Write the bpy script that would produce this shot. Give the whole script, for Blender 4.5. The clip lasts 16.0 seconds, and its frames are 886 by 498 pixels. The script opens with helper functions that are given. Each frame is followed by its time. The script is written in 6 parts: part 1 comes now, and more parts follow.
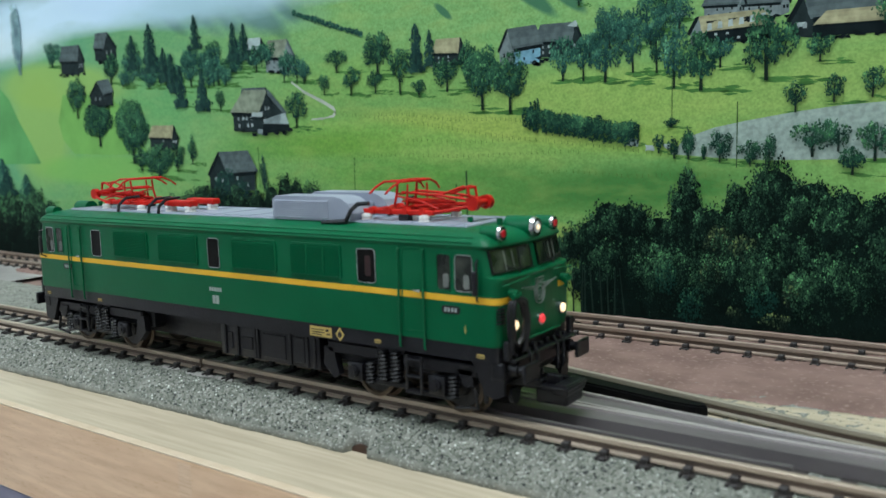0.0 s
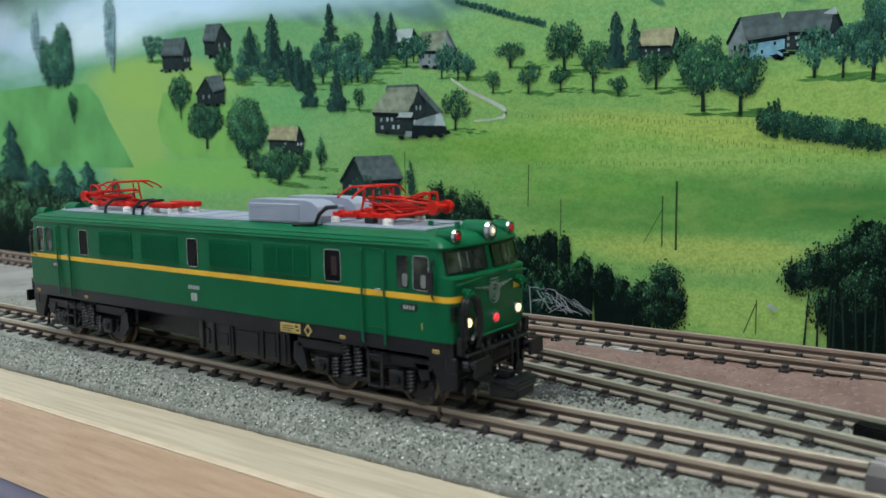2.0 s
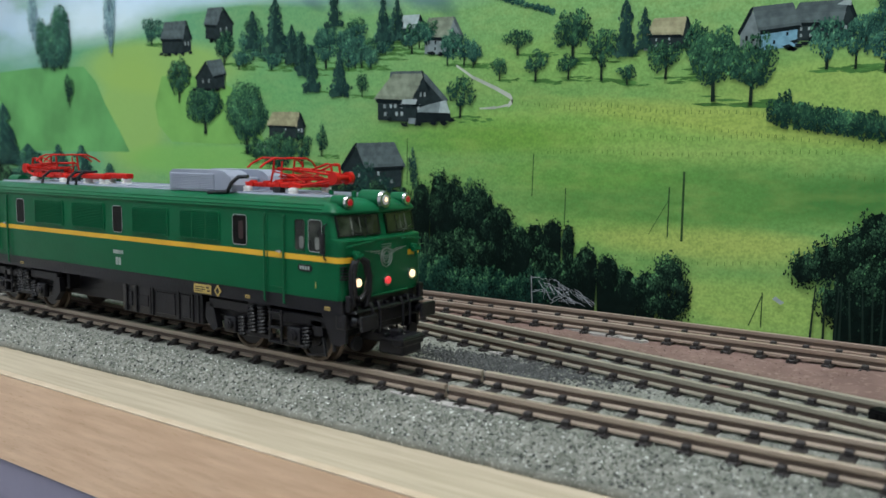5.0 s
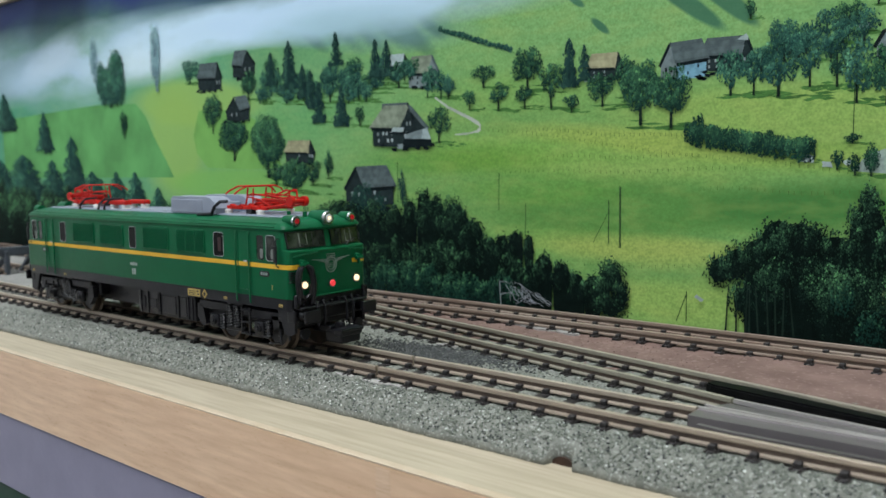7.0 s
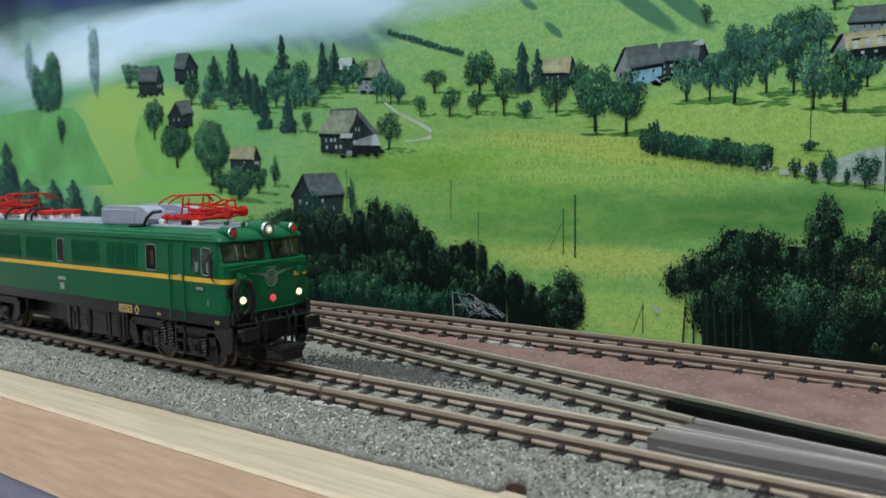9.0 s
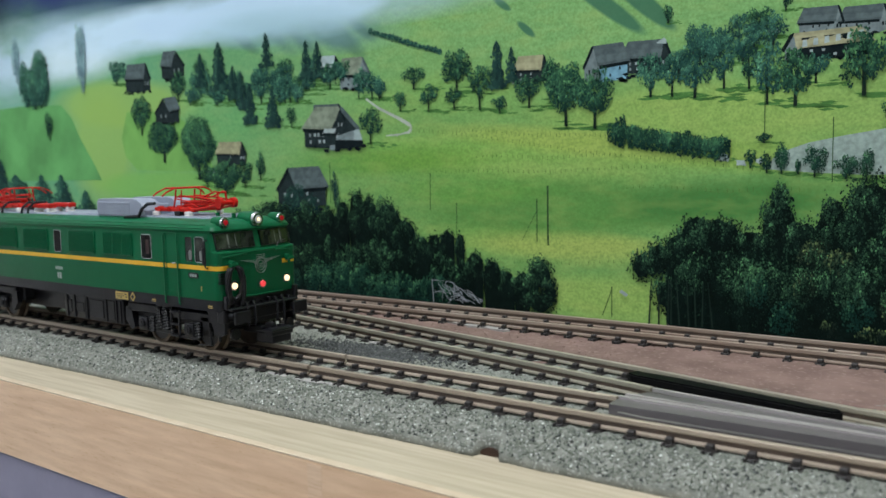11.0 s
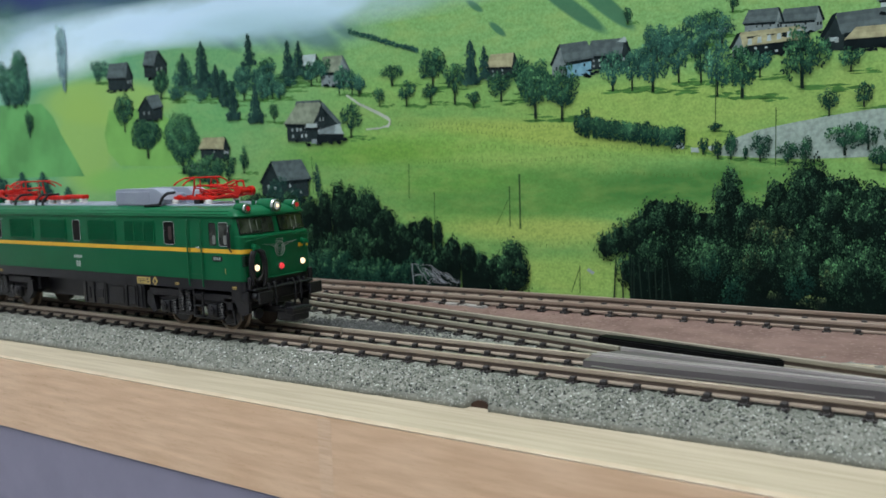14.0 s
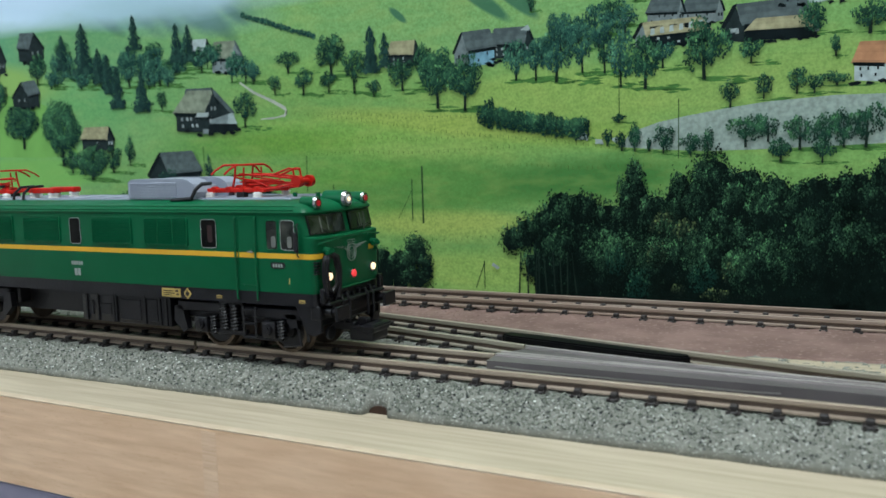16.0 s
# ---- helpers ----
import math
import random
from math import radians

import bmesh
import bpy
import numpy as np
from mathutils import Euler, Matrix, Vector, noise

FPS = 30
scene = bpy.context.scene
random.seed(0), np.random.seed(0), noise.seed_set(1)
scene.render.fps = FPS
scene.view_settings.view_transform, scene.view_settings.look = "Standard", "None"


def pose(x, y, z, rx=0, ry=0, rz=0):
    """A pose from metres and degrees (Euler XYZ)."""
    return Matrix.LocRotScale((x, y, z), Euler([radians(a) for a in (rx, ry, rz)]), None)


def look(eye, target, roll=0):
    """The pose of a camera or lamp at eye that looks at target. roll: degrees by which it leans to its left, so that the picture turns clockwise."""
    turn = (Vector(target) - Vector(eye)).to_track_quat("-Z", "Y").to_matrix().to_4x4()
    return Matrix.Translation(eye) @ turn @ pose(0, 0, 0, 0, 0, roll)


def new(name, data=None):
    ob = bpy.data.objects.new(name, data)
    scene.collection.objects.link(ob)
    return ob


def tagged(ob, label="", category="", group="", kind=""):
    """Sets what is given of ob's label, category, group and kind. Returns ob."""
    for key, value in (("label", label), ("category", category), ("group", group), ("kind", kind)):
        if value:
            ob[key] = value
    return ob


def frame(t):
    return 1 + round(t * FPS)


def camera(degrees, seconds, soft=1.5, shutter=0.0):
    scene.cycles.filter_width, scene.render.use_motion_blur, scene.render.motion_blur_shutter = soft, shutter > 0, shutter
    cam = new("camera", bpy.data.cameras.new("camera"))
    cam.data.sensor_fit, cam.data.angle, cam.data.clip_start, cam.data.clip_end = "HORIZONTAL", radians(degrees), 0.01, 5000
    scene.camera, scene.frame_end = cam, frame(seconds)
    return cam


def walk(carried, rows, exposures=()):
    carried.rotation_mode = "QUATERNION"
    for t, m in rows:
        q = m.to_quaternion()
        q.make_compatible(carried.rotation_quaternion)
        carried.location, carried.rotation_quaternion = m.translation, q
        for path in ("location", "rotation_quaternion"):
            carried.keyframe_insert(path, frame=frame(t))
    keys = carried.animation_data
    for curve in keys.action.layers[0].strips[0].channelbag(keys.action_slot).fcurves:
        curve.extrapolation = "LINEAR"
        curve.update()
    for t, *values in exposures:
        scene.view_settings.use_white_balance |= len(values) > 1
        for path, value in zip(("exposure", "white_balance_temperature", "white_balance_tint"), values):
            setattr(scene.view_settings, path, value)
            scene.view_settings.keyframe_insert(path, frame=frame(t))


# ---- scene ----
cam = camera(55.50, 16.0, soft=1.55)
# seconds, place in millimetres from the rail joint, turn in degrees
ROWS = [
    (0.0, 115.52, -91.90, 35.24, 82.39, 1.69, 35.15),
    (0.5, 109.68, -90.62, 34.28, 82.73, 1.34, 35.71),
    (1.0, 97.68, -91.45, 34.72, 82.72, 1.15, 35.57),
    (1.5, 83.21, -93.33, 34.29, 83.15, 1.13, 35.99),
    (2.0, 68.87, -94.09, 34.94, 83.05, 0.95, 35.45),
    (2.5, 57.25, -92.82, 33.66, 83.30, 0.79, 35.12),
    (3.0, 51.01, -93.49, 32.72, 83.51, 0.58, 34.89),
    (3.5, 46.78, -93.69, 31.67, 83.72, 0.32, 34.36),
    (4.0, 45.77, -91.74, 29.91, 83.90, -0.08, 34.08),
    (4.5, 48.47, -90.66, 30.01, 83.89, -0.44, 34.14),
    (5.0, 65.33, -94.54, 30.29, 83.59, -0.63, 34.76),
    (7.5, 100.74, -101.78, 33.06, 84.46, 1.06, 40.41),
    (8.0, 98.69, -100.18, 33.05, 84.38, 0.90, 39.14),
    (8.5, 97.13, -96.88, 32.74, 84.63, 0.92, 37.69),
    (9.0, 96.71, -95.50, 33.16, 84.67, 0.90, 36.96),
    (11.5, 104.96, -105.72, 32.28, 84.25, 1.34, 35.42),
    (12.0, 106.23, -108.57, 31.25, 84.28, 1.44, 35.00),
    (12.5, 106.53, -112.11, 31.25, 84.30, 1.56, 34.50),
    (13.0, 108.30, -115.30, 31.65, 84.23, 1.59, 34.03),
    (13.5, 109.92, -117.54, 32.11, 84.10, 1.70, 33.49),
    (14.0, 107.51, -117.78, 31.01, 84.10, 1.80, 32.95),
    (14.5, 106.57, -117.27, 30.01, 83.85, 2.04, 31.92),
    (15.0, 105.14, -117.19, 28.88, 83.45, 2.17, 30.61),
    (15.5, 106.95, -115.98, 29.27, 83.36, 2.07, 28.81),
    (16.0, 105.03, -110.23, 30.35, 83.52, 1.65, 26.74),
]
cam.data.dof.use_dof, cam.data.dof.focus_distance, cam.data.dof.aperture_fstop = True, 0.150, 43.0
walk(cam, [(t, pose(x / 1000, y / 1000, z / 1000, rx, ry, rz)) for t, x, y, z, rx, ry, rz in ROWS],
     [(0.0, 0.06, 6250, 4), (2.0, 0.03, 6380, 6), (4.5, 0.0, 6450, 9), (11.5, 0.03, 6450, 9), (14.5, 0.02, 6420, 8), (16.0, 0.0, 6300, 5)])

# ---- light ----
MM = 0.001
world = bpy.data.worlds.new("room_air")
world.use_nodes = True
world.node_tree.nodes["Background"].inputs[0].default_value = (0.80, 0.88, 1.0, 1)
world.node_tree.nodes["Background"].inputs[1].default_value = 0.25
scene.world = world


def area_lamp(name, eye, target, size, size_y, watts, colour):
    data = bpy.data.lights.new(name, "AREA")
    data.shape, data.size, data.size_y, data.energy, data.color = "RECTANGLE", size, size_y, watts, colour
    ob = new(name, data)
    ob.matrix_world = look(eye, target)
    return ob


area_lamp("ceiling_lamp", (0.10, -0.38, 1.35), (0.0, 0.0, 0.0), 0.9, 0.45, 20.6, (0.92, 0.96, 1.0))
# added fill from the front left; no window stands there
area_lamp("front_fill", (-1.0, -1.7, 1.2), (0.0, 0.0, 0.0), 0.8, 0.8, 12.5, (0.78, 0.90, 1.0))
scene.view_settings.exposure = 0.0


# ---- materials ----
def material(name, colour, colour2=None, rough=0.5, metal=0.0, scale=300.0, stretch=(1, 1, 1), bump=0.0, fine=0.0,
             contrast=(0.35, 0.65), island=0.0, speck=None, coat=0.0, ior=1.45):
    """A surface with two scales of variation, in the object's own space (noise scale per metre)."""
    m = bpy.data.materials.new(name)
    m.use_nodes = True
    nt = m.node_tree
    b = nt.nodes["Principled BSDF"]
    b.inputs["Roughness"].default_value, b.inputs["Metallic"].default_value = rough, metal
    b.inputs["Coat Weight"].default_value = coat
    b.inputs["IOR"].default_value = ior
    tc = nt.nodes.new("ShaderNodeTexCoord")
    mp = nt.nodes.new("ShaderNodeMapping")
    mp.inputs["Scale"].default_value = stretch
    nt.links.new(tc.outputs["Object"], mp.inputs[0])

    def noise_at(s, detail=4.0):
        n = nt.nodes.new("ShaderNodeTexNoise")
        n.inputs["Scale"].default_value, n.inputs["Detail"].default_value = s, detail
        nt.links.new(mp.outputs[0], n.inputs["Vector"])
        return n

    def mix(fac, a, c):
        x = nt.nodes.new("ShaderNodeMix")
        x.data_type = "RGBA"
        for sock, v in ((x.inputs[0], fac), (x.inputs[6], a), (x.inputs[7], c)):
            if isinstance(v, (int, float)):
                sock.default_value = v
            elif isinstance(v, tuple):
                sock.default_value = (*v, 1)
            else:
                nt.links.new(v, sock)
        return x.outputs[2]

    def ramp(v, lo, hi):
        r = nt.nodes.new("ShaderNodeMapRange")
        r.inputs["From Min"].default_value, r.inputs["From Max"].default_value = lo, hi
        nt.links.new(v, r.inputs["Value"])
        return r.outputs["Result"]

    c2 = colour2 or tuple(c * 0.8 for c in colour)
    n1 = noise_at(scale)
    col = mix(ramp(n1.outputs["Fac"], *contrast), colour, c2)
    n2 = noise_at(scale * 7.3, 2.0)
    if speck:
        col = mix(ramp(n2.outputs["Fac"], 0.58, 0.66), col, speck)
    if island:
        g = nt.nodes.new("ShaderNodeNewGeometry")
        h = nt.nodes.new("ShaderNodeHueSaturation")
        v = nt.nodes.new("ShaderNodeMapRange")
        v.inputs["To Min"].default_value, v.inputs["To Max"].default_value = 1 - island, 1 + island
        nt.links.new(g.outputs["Random Per Island"], v.inputs["Value"])
        nt.links.new(v.outputs["Result"], h.inputs["Value"])
        nt.links.new(col, h.inputs["Color"])
        col = h.outputs["Color"]
    nt.links.new(col, b.inputs["Base Color"])
    nt.links.new(ramp_out(nt, n2.outputs["Fac"], rough), b.inputs["Roughness"])
    if bump or fine:
        bp = nt.nodes.new("ShaderNodeBump")
        bp.inputs["Strength"].default_value = max(bump, fine)
        bp.inputs["Distance"].default_value = 0.0004
        nt.links.new((n2 if fine > bump else n1).outputs["Fac"], bp.inputs["Height"])
        nt.links.new(bp.outputs["Normal"], b.inputs["Normal"])
    return m


def ramp_out(nt, v, rough):
    r = nt.nodes.new("ShaderNodeMapRange")
    r.inputs["To Min"].default_value, r.inputs["To Max"].default_value = max(0.02, rough - 0.08), min(1.0, rough + 0.08)
    nt.links.new(v, r.inputs["Value"])
    return r.outputs["Result"]


def glow(name, colour, strength):
    m = bpy.data.materials.new(name)
    m.use_nodes = True
    b = m.node_tree.nodes["Principled BSDF"]
    b.inputs["Base Color"].default_value = (*colour, 1)
    b.inputs["Emission Color"].default_value = (*colour, 1)
    b.inputs["Emission Strength"].default_value = strength
    return m


LOCO_GREEN = material("loco_green_paint", (0.0045, 0.096, 0.037), (0.0060, 0.108, 0.043), 0.33, scale=120, fine=0.04, ior=1.25)
LOCO_BLACK = material("underframe_black_plastic", (0.0042, 0.0043, 0.0062), (0.0085, 0.0085, 0.0115), 0.34, scale=400, fine=0.1, ior=1.42)
LOCO_GREY = material("roof_grey_paint", (0.255, 0.285, 0.355), (0.30, 0.33, 0.40), 0.45, scale=200, fine=0.05)
LOCO_YELLOW = material("stripe_yellow_paint", (0.72, 0.42, 0.03), (0.66, 0.37, 0.02), 0.45, scale=300)
PANTO_RED = material("pantograph_red_paint", (0.52, 0.012, 0.006), (0.40, 0.009, 0.005), 0.45, scale=500, ior=1.32)
WHITE_PLASTIC = material("insulator_white", (0.78, 0.77, 0.74), (0.68, 0.67, 0.64), 0.4, scale=500)
CHROME = material("bright_metal", (0.75, 0.76, 0.78), (0.6, 0.6, 0.62), 0.22, 1.0, scale=500)
DARK_GLASS = material("tinted_cab_glass", (0.003, 0.004, 0.004), (0.010, 0.010, 0.009), 0.1, scale=150, ior=1.2)
RAIL = material("weathered_nickel_rail", (0.49, 0.41, 0.33), (0.345, 0.28, 0.22), 0.4, 0.4, scale=60, stretch=(0.2, 1, 1), fine=0.08)
RAIL_OLIVE = material("tarnished_olive_rail", (0.39, 0.36, 0.285), (0.27, 0.245, 0.195), 0.45, 0.35, scale=60, stretch=(0.2, 1, 1), fine=0.08)
RAIL_BACK = material("rusty_rear_rail", (0.36, 0.30, 0.245), (0.27, 0.195, 0.15), 0.5, 0.35, scale=90, stretch=(0.3, 1, 1), fine=0.1)
RAIL_WEB = material("rail_web_brown", (0.12, 0.085, 0.065), (0.08, 0.058, 0.045), 0.7, 0.1, scale=120, fine=0.2)
SLEEPER = material("sleeper_black_plastic", (0.018, 0.016, 0.016), (0.035, 0.03, 0.028), 0.55, scale=500, fine=0.2)
BALLAST = material("grey_granulate", (0.225, 0.230, 0.198), (0.132, 0.138, 0.118), 0.9, scale=420, contrast=(0.3, 0.7), speck=(0.36, 0.37, 0.34), bump=0.9)
EARTH = material("red_brown_scatter", (0.21, 0.135, 0.115), (0.145, 0.09, 0.075), 0.95, scale=160, speck=(0.245, 0.17, 0.145), bump=0.5)
BOARD_TOP = material("pale_board", (0.49, 0.425, 0.315), (0.385, 0.325, 0.232), 0.5, scale=1000, stretch=(0.05, 1, 1), fine=0.08)
BOARD_EDGE = material("beech_veneer_edge", (0.82, 0.58, 0.385), (0.67, 0.44, 0.272), 0.30, scale=900, stretch=(0.10, 1, 1), contrast=(0.3, 0.7), fine=0.05)
FLOOR = material("grey_floor", (0.125, 0.115, 0.165), (0.115, 0.105, 0.155), 0.7, scale=20)
GUM = material("pale_edge_line", (0.56, 0.46, 0.34), (0.50, 0.40, 0.28), 0.5, scale=300)
WALL = material("room_wall_paint", (0.72, 0.71, 0.69), (0.68, 0.67, 0.65), 0.85, scale=8)


# ---- mesh helpers (millimetres) ----
def finish(name, bm, mat, parent=None, label="", smooth=False):
    bmesh.ops.scale(bm, vec=(MM, MM, MM), verts=bm.verts)
    me = bpy.data.meshes.new(name)
    bm.to_mesh(me)
    bm.free()
    for m in (mat if isinstance(mat, (list, tuple)) else [mat]):
        me.materials.append(m)
    if smooth:
        for p in me.polygons:
            p.use_smooth = True
    ob = new(name, me)
    if parent is not None:
        ob.parent = parent
    if label:
        ob["label"] = label
    return ob


part = finish


def thing(name, label, category, group="", kind="", at=(0, 0, 0)):
    ob = new(name)
    ob.empty_display_size = 0.01
    ob.location = [c * MM for c in at]
    return tagged(ob, label, category, group, kind)


def box(bm, x0, x1, y0, y1, z0, z1, bevel=0.0, seg=1, mat=0):
    vs = [bm.verts.new((x, y, z)) for x in (x0, x1) for y in (y0, y1) for z in (z0, z1)]
    fs = [bm.faces.new([vs[i] for i in q]) for q in ((0, 1, 3, 2), (4, 6, 7, 5), (0, 4, 5, 1), (2, 3, 7, 6), (0, 2, 6, 4), (1, 5, 7, 3))]
    for f in fs:
        f.material_index = mat
    if bevel:
        es = {e for f in fs for e in f.edges}
        bmesh.ops.bevel(bm, geom=list(es), offset=bevel, segments=seg, profile=0.5, affect="EDGES")
    return bm


def boxed(*a, **k):
    return box(bmesh.new(), *a, **k)


def cyl(bm, a, b, r, r2=None, n=12, caps=True):
    a, b = Vector(a), Vector(b)
    d = b - a
    m = Matrix.Translation((a + b) / 2) @ d.to_track_quat("Z", "Y").to_matrix().to_4x4()
    bmesh.ops.create_cone(bm, cap_ends=caps, segments=n, radius1=r, radius2=r if r2 is None else r2, depth=d.length, matrix=m)
    return bm


def rod(*a, **k):
    return cyl(bmesh.new(), *a, **k)


def tube(bm, points, r, n=6):
    """A bent rod in one piece, mitred at its bends."""
    pts = [Vector(q) for q in points]
    up = None
    rings = []
    for i, q in enumerate(pts):
        d = (pts[min(i + 1, len(pts) - 1)] - pts[max(i - 1, 0)]).normalized()
        u = d.orthogonal().normalized() if up is None else (up - d * up.dot(d)).normalized()
        up = u
        w = d.cross(u)
        wide = r
        if 0 < i < len(pts) - 1:
            wide = r / max(0.7, math.cos((pts[i + 1] - q).angle(q - pts[i - 1]) / 2))
        rings.append([bm.verts.new(q + (u * math.cos(6.28318 * k / n) + w * math.sin(6.28318 * k / n)) * wide) for k in range(n)])
    fs = []
    for a, b in zip(rings, rings[1:]):
        for k in range(n):
            fs.append(bm.faces.new((a[k], a[(k + 1) % n], b[(k + 1) % n], b[k])))
    fs += [bm.faces.new(rings[0][::-1]), bm.faces.new(rings[-1])]
    bmesh.ops.recalc_face_normals(bm, faces=fs)
    return bm


def prism(bm, outline, y0, y1, plane="xz", mat=0):
    """An outline in the given plane, drawn out along the third axis."""
    def at(p, h):
        return {"xz": (p[0], h, p[1]), "xy": (p[0], p[1], h), "yz": (h, p[0], p[1])}[plane]
    a = [bm.verts.new(at(p, y0)) for p in outline]
    b = [bm.verts.new(at(p, y1)) for p in outline]
    fs = [bm.faces.new(a), bm.faces.new(b[::-1])]
    for i in range(len(a)):
        j = (i + 1) % len(a)
        fs.append(bm.faces.new((a[i], b[i], b[j], a[j])))
    for f in fs:
        f.material_index = mat
    bmesh.ops.recalc_face_normals(bm, faces=fs)
    return bm


# ---- board, ground and tracks ----
X0, X1 = -520, 330
POSTER_Y = 65.5

board = part("baseboard_top", boxed(X0, X1, -23.6, 66, -21.0, -6.3, bevel=0.4), BOARD_TOP)
tagged(board, "pale laminated baseboard carrying the model railway", "baseboard", kind="structure")
edge = part("baseboard_edge", boxed(X0, X1, -24.6, -23.62, -21.2, -6.55, bevel=0.15), BOARD_EDGE)
tagged(edge, "reddish beech veneer strip along the baseboard's edge", "edge strip", kind="structure")


# paler strip that imitates a reflection on the glossy veneer
STREAK = material("veneer_reflection_tint", (0.82, 0.60, 0.415), (0.70, 0.48, 0.315), 0.28, scale=1300, stretch=(0.04, 1, 1))
for x0, x1 in ((23.0, 25.6),):
    part("painted_reflection", boxed(x0, x1, -24.63, -24.58, -20.8, -6.9), STREAK, edge)
FASCIA = material("grey_violet_fascia", (0.265, 0.250, 0.330), (0.24, 0.228, 0.30), 0.55, scale=120, fine=0.04)
CABINET = material("dark_green_cabinet", (0.012, 0.055, 0.030), (0.010, 0.045, 0.025), 0.5, scale=40)
tagged(part("fascia", boxed(X0, X1, -24.3, 60, -38.2, -21.25, bevel=0.3), FASCIA), "plain grey-violet fascia board under the veneer edge", "fascia", kind="structure")
tagged(part("cabinet_base", boxed(X0 + 5, X1 - 5, -23.6, 60, -740, -38.3, bevel=1.0), CABINET), "dark green cabinet base carrying the railway", "cabinet", kind="structure")
tagged(part("edge_line", boxed(X0, X1, -24.62, -23.2, -6.56, -6.26, bevel=0.1), GUM), "pale rounded line where board and veneer meet", "trim", kind="structure")


def sheet(name, xs, ys, height, mat, label, category):
    """A ground sheet with uneven height over a grid; height(x, y) gives z or None for no ground."""
    bm = bmesh.new()
    grid = {}
    for i, x in enumerate(xs):
        for j, y in enumerate(ys):
            z = height(x, y)
            if z is not None:
                grid[i, j] = bm.verts.new((x, y, z))
    for i in range(len(xs) - 1):
        for j in range(len(ys) - 1):
            q = [grid.get(k) for k in ((i, j), (i + 1, j), (i + 1, j + 1), (i, j + 1))]
            if all(q):
                bm.faces.new(q)
    ob = finish(name, bm, mat, smooth=True)
    return tagged(ob, label, category, kind="structure")


def rough(x, y, s, a):
    return a * noise.noise((x * s, y * s, 0.37))


def ballast_edge(x):
    return -12.9 + 0.019 * x * (1 if x > -150 else 0.6)


def bed_edge(x):
    """The foot of the shoulder, set back at the small notch."""
    return ballast_edge(x) + rough(x, 0, 0.35, 0.2) + 1.7 * max(0.0, min(1.0, (2.1 - abs(x - 43.5)) / 0.6))


def bed_height(x, y):
    k = max(0.0, min(1.0, (y - ballast_edge(x) - rough(x, 0, 0.35, 0.2) + 0.5) / 5.4))
    z = -6.0 + 3.9 * (1 - (1 - k) ** 1.6)
    return z + rough(x, y, 0.9, 0.22) + rough(x, y, 2.3, 0.12)


def frange(a, b, n):
    return [a + (b - a) * i / n for i in range(n + 1)]


def ballast_bed():
    bm = bmesh.new()
    n = 54
    rows = []
    for x in frange(-330, 240, 950):
        e = bed_edge(x)
        line = [bm.verts.new((x, e + 0.12, -6.36)), bm.verts.new((x, e, -6.1))]
        for j in range(n + 1):
            y = e + 0.03 + (30 - e) * (j / n) ** 1.3
            line.append(bm.verts.new((x, y, bed_height(x, y))))
        rows.append(line)
    for p, q in zip(rows, rows[1:]):
        for j in range(n + 2):
            bm.faces.new((p[j], q[j], q[j + 1], p[j + 1]))
    return tagged(finish("ground_ballast", bm, BALLAST, smooth=True), "grey-green granulate ballast bed with a sloping shoulder", "ballast", kind="structure")


ballast_bed()
earth = sheet("ground_earth", frange(-330, 330, 440), frange(6, 65.4, 48), lambda x, y: -2.2 + (0.34 if x > 46 and y > 22.6 - 0.2 * (x - 52) else 0.0) + rough(x, y, 0.5, 0.25) + rough(x, y, 1.7, 0.12)
              if (y > 33.5 - 0.19 * x - 8 + rough(x, y, 0.15, 3.0) or y > 44) and not (x > 66 and y < 21.2 + 0.1 * (x - 68)) else -4.0, EARTH, "red-brown scattered earth between the tracks", "earth")
PALE = material("pale_plaster_ground", (0.29, 0.28, 0.265), (0.20, 0.195, 0.185), 0.85, scale=60, bump=0.3)
pale = sheet("ground_pale", frange(-420, -128, 120), frange(8.5, 65.3, 30), lambda x, y: -2.0 + rough(x, y, 0.4, 0.25) if x < -150 + rough(x, y, 0.08, 18) else -2.9,
             PALE, "pale bare plaster ground at the far end", "ground")

bare = sheet("ground_bare_board", frange(66, 330, 60), frange(6.5, 48, 60), lambda x, y: -2.05 if y < 21.6 + 0.1 * (x - 68) + rough(x, y, 0.3, 0.3) else -4.2,
             BOARD_TOP, "bare pale board between the earth and the turnout", "ground")
# solid arch; its dark brown holds the cut wood and the hollow's shade
HOLE = material("shaded_notch_brown", (0.050, 0.026, 0.016), (0.025, 0.014, 0.009), 0.95, scale=400)
arch = [(43.5 + 1.75 * math.cos(math.pi * k / 12), -6.32 + 1.15 * math.sin(math.pi * k / 12)) for k in range(13)]
tagged(part("notch_plug", prism(bmesh.new(), arch, -10.75, -9.8), HOLE), "dark brown arch standing for the shaded inside of the notch", "notch")
RAIL_PROFILE = [(-0.72, -1.7), (0.72, -1.7), (0.72, -1.45), (0.2, -1.28), (0.2, -0.74), (0.40, -0.58), (0.40, -0.06), (0.32, 0.0),
                (-0.32, 0.0), (-0.40, -0.06), (-0.40, -0.58), (-0.2, -0.74), (-0.2, -1.28), (-0.72, -1.45)]


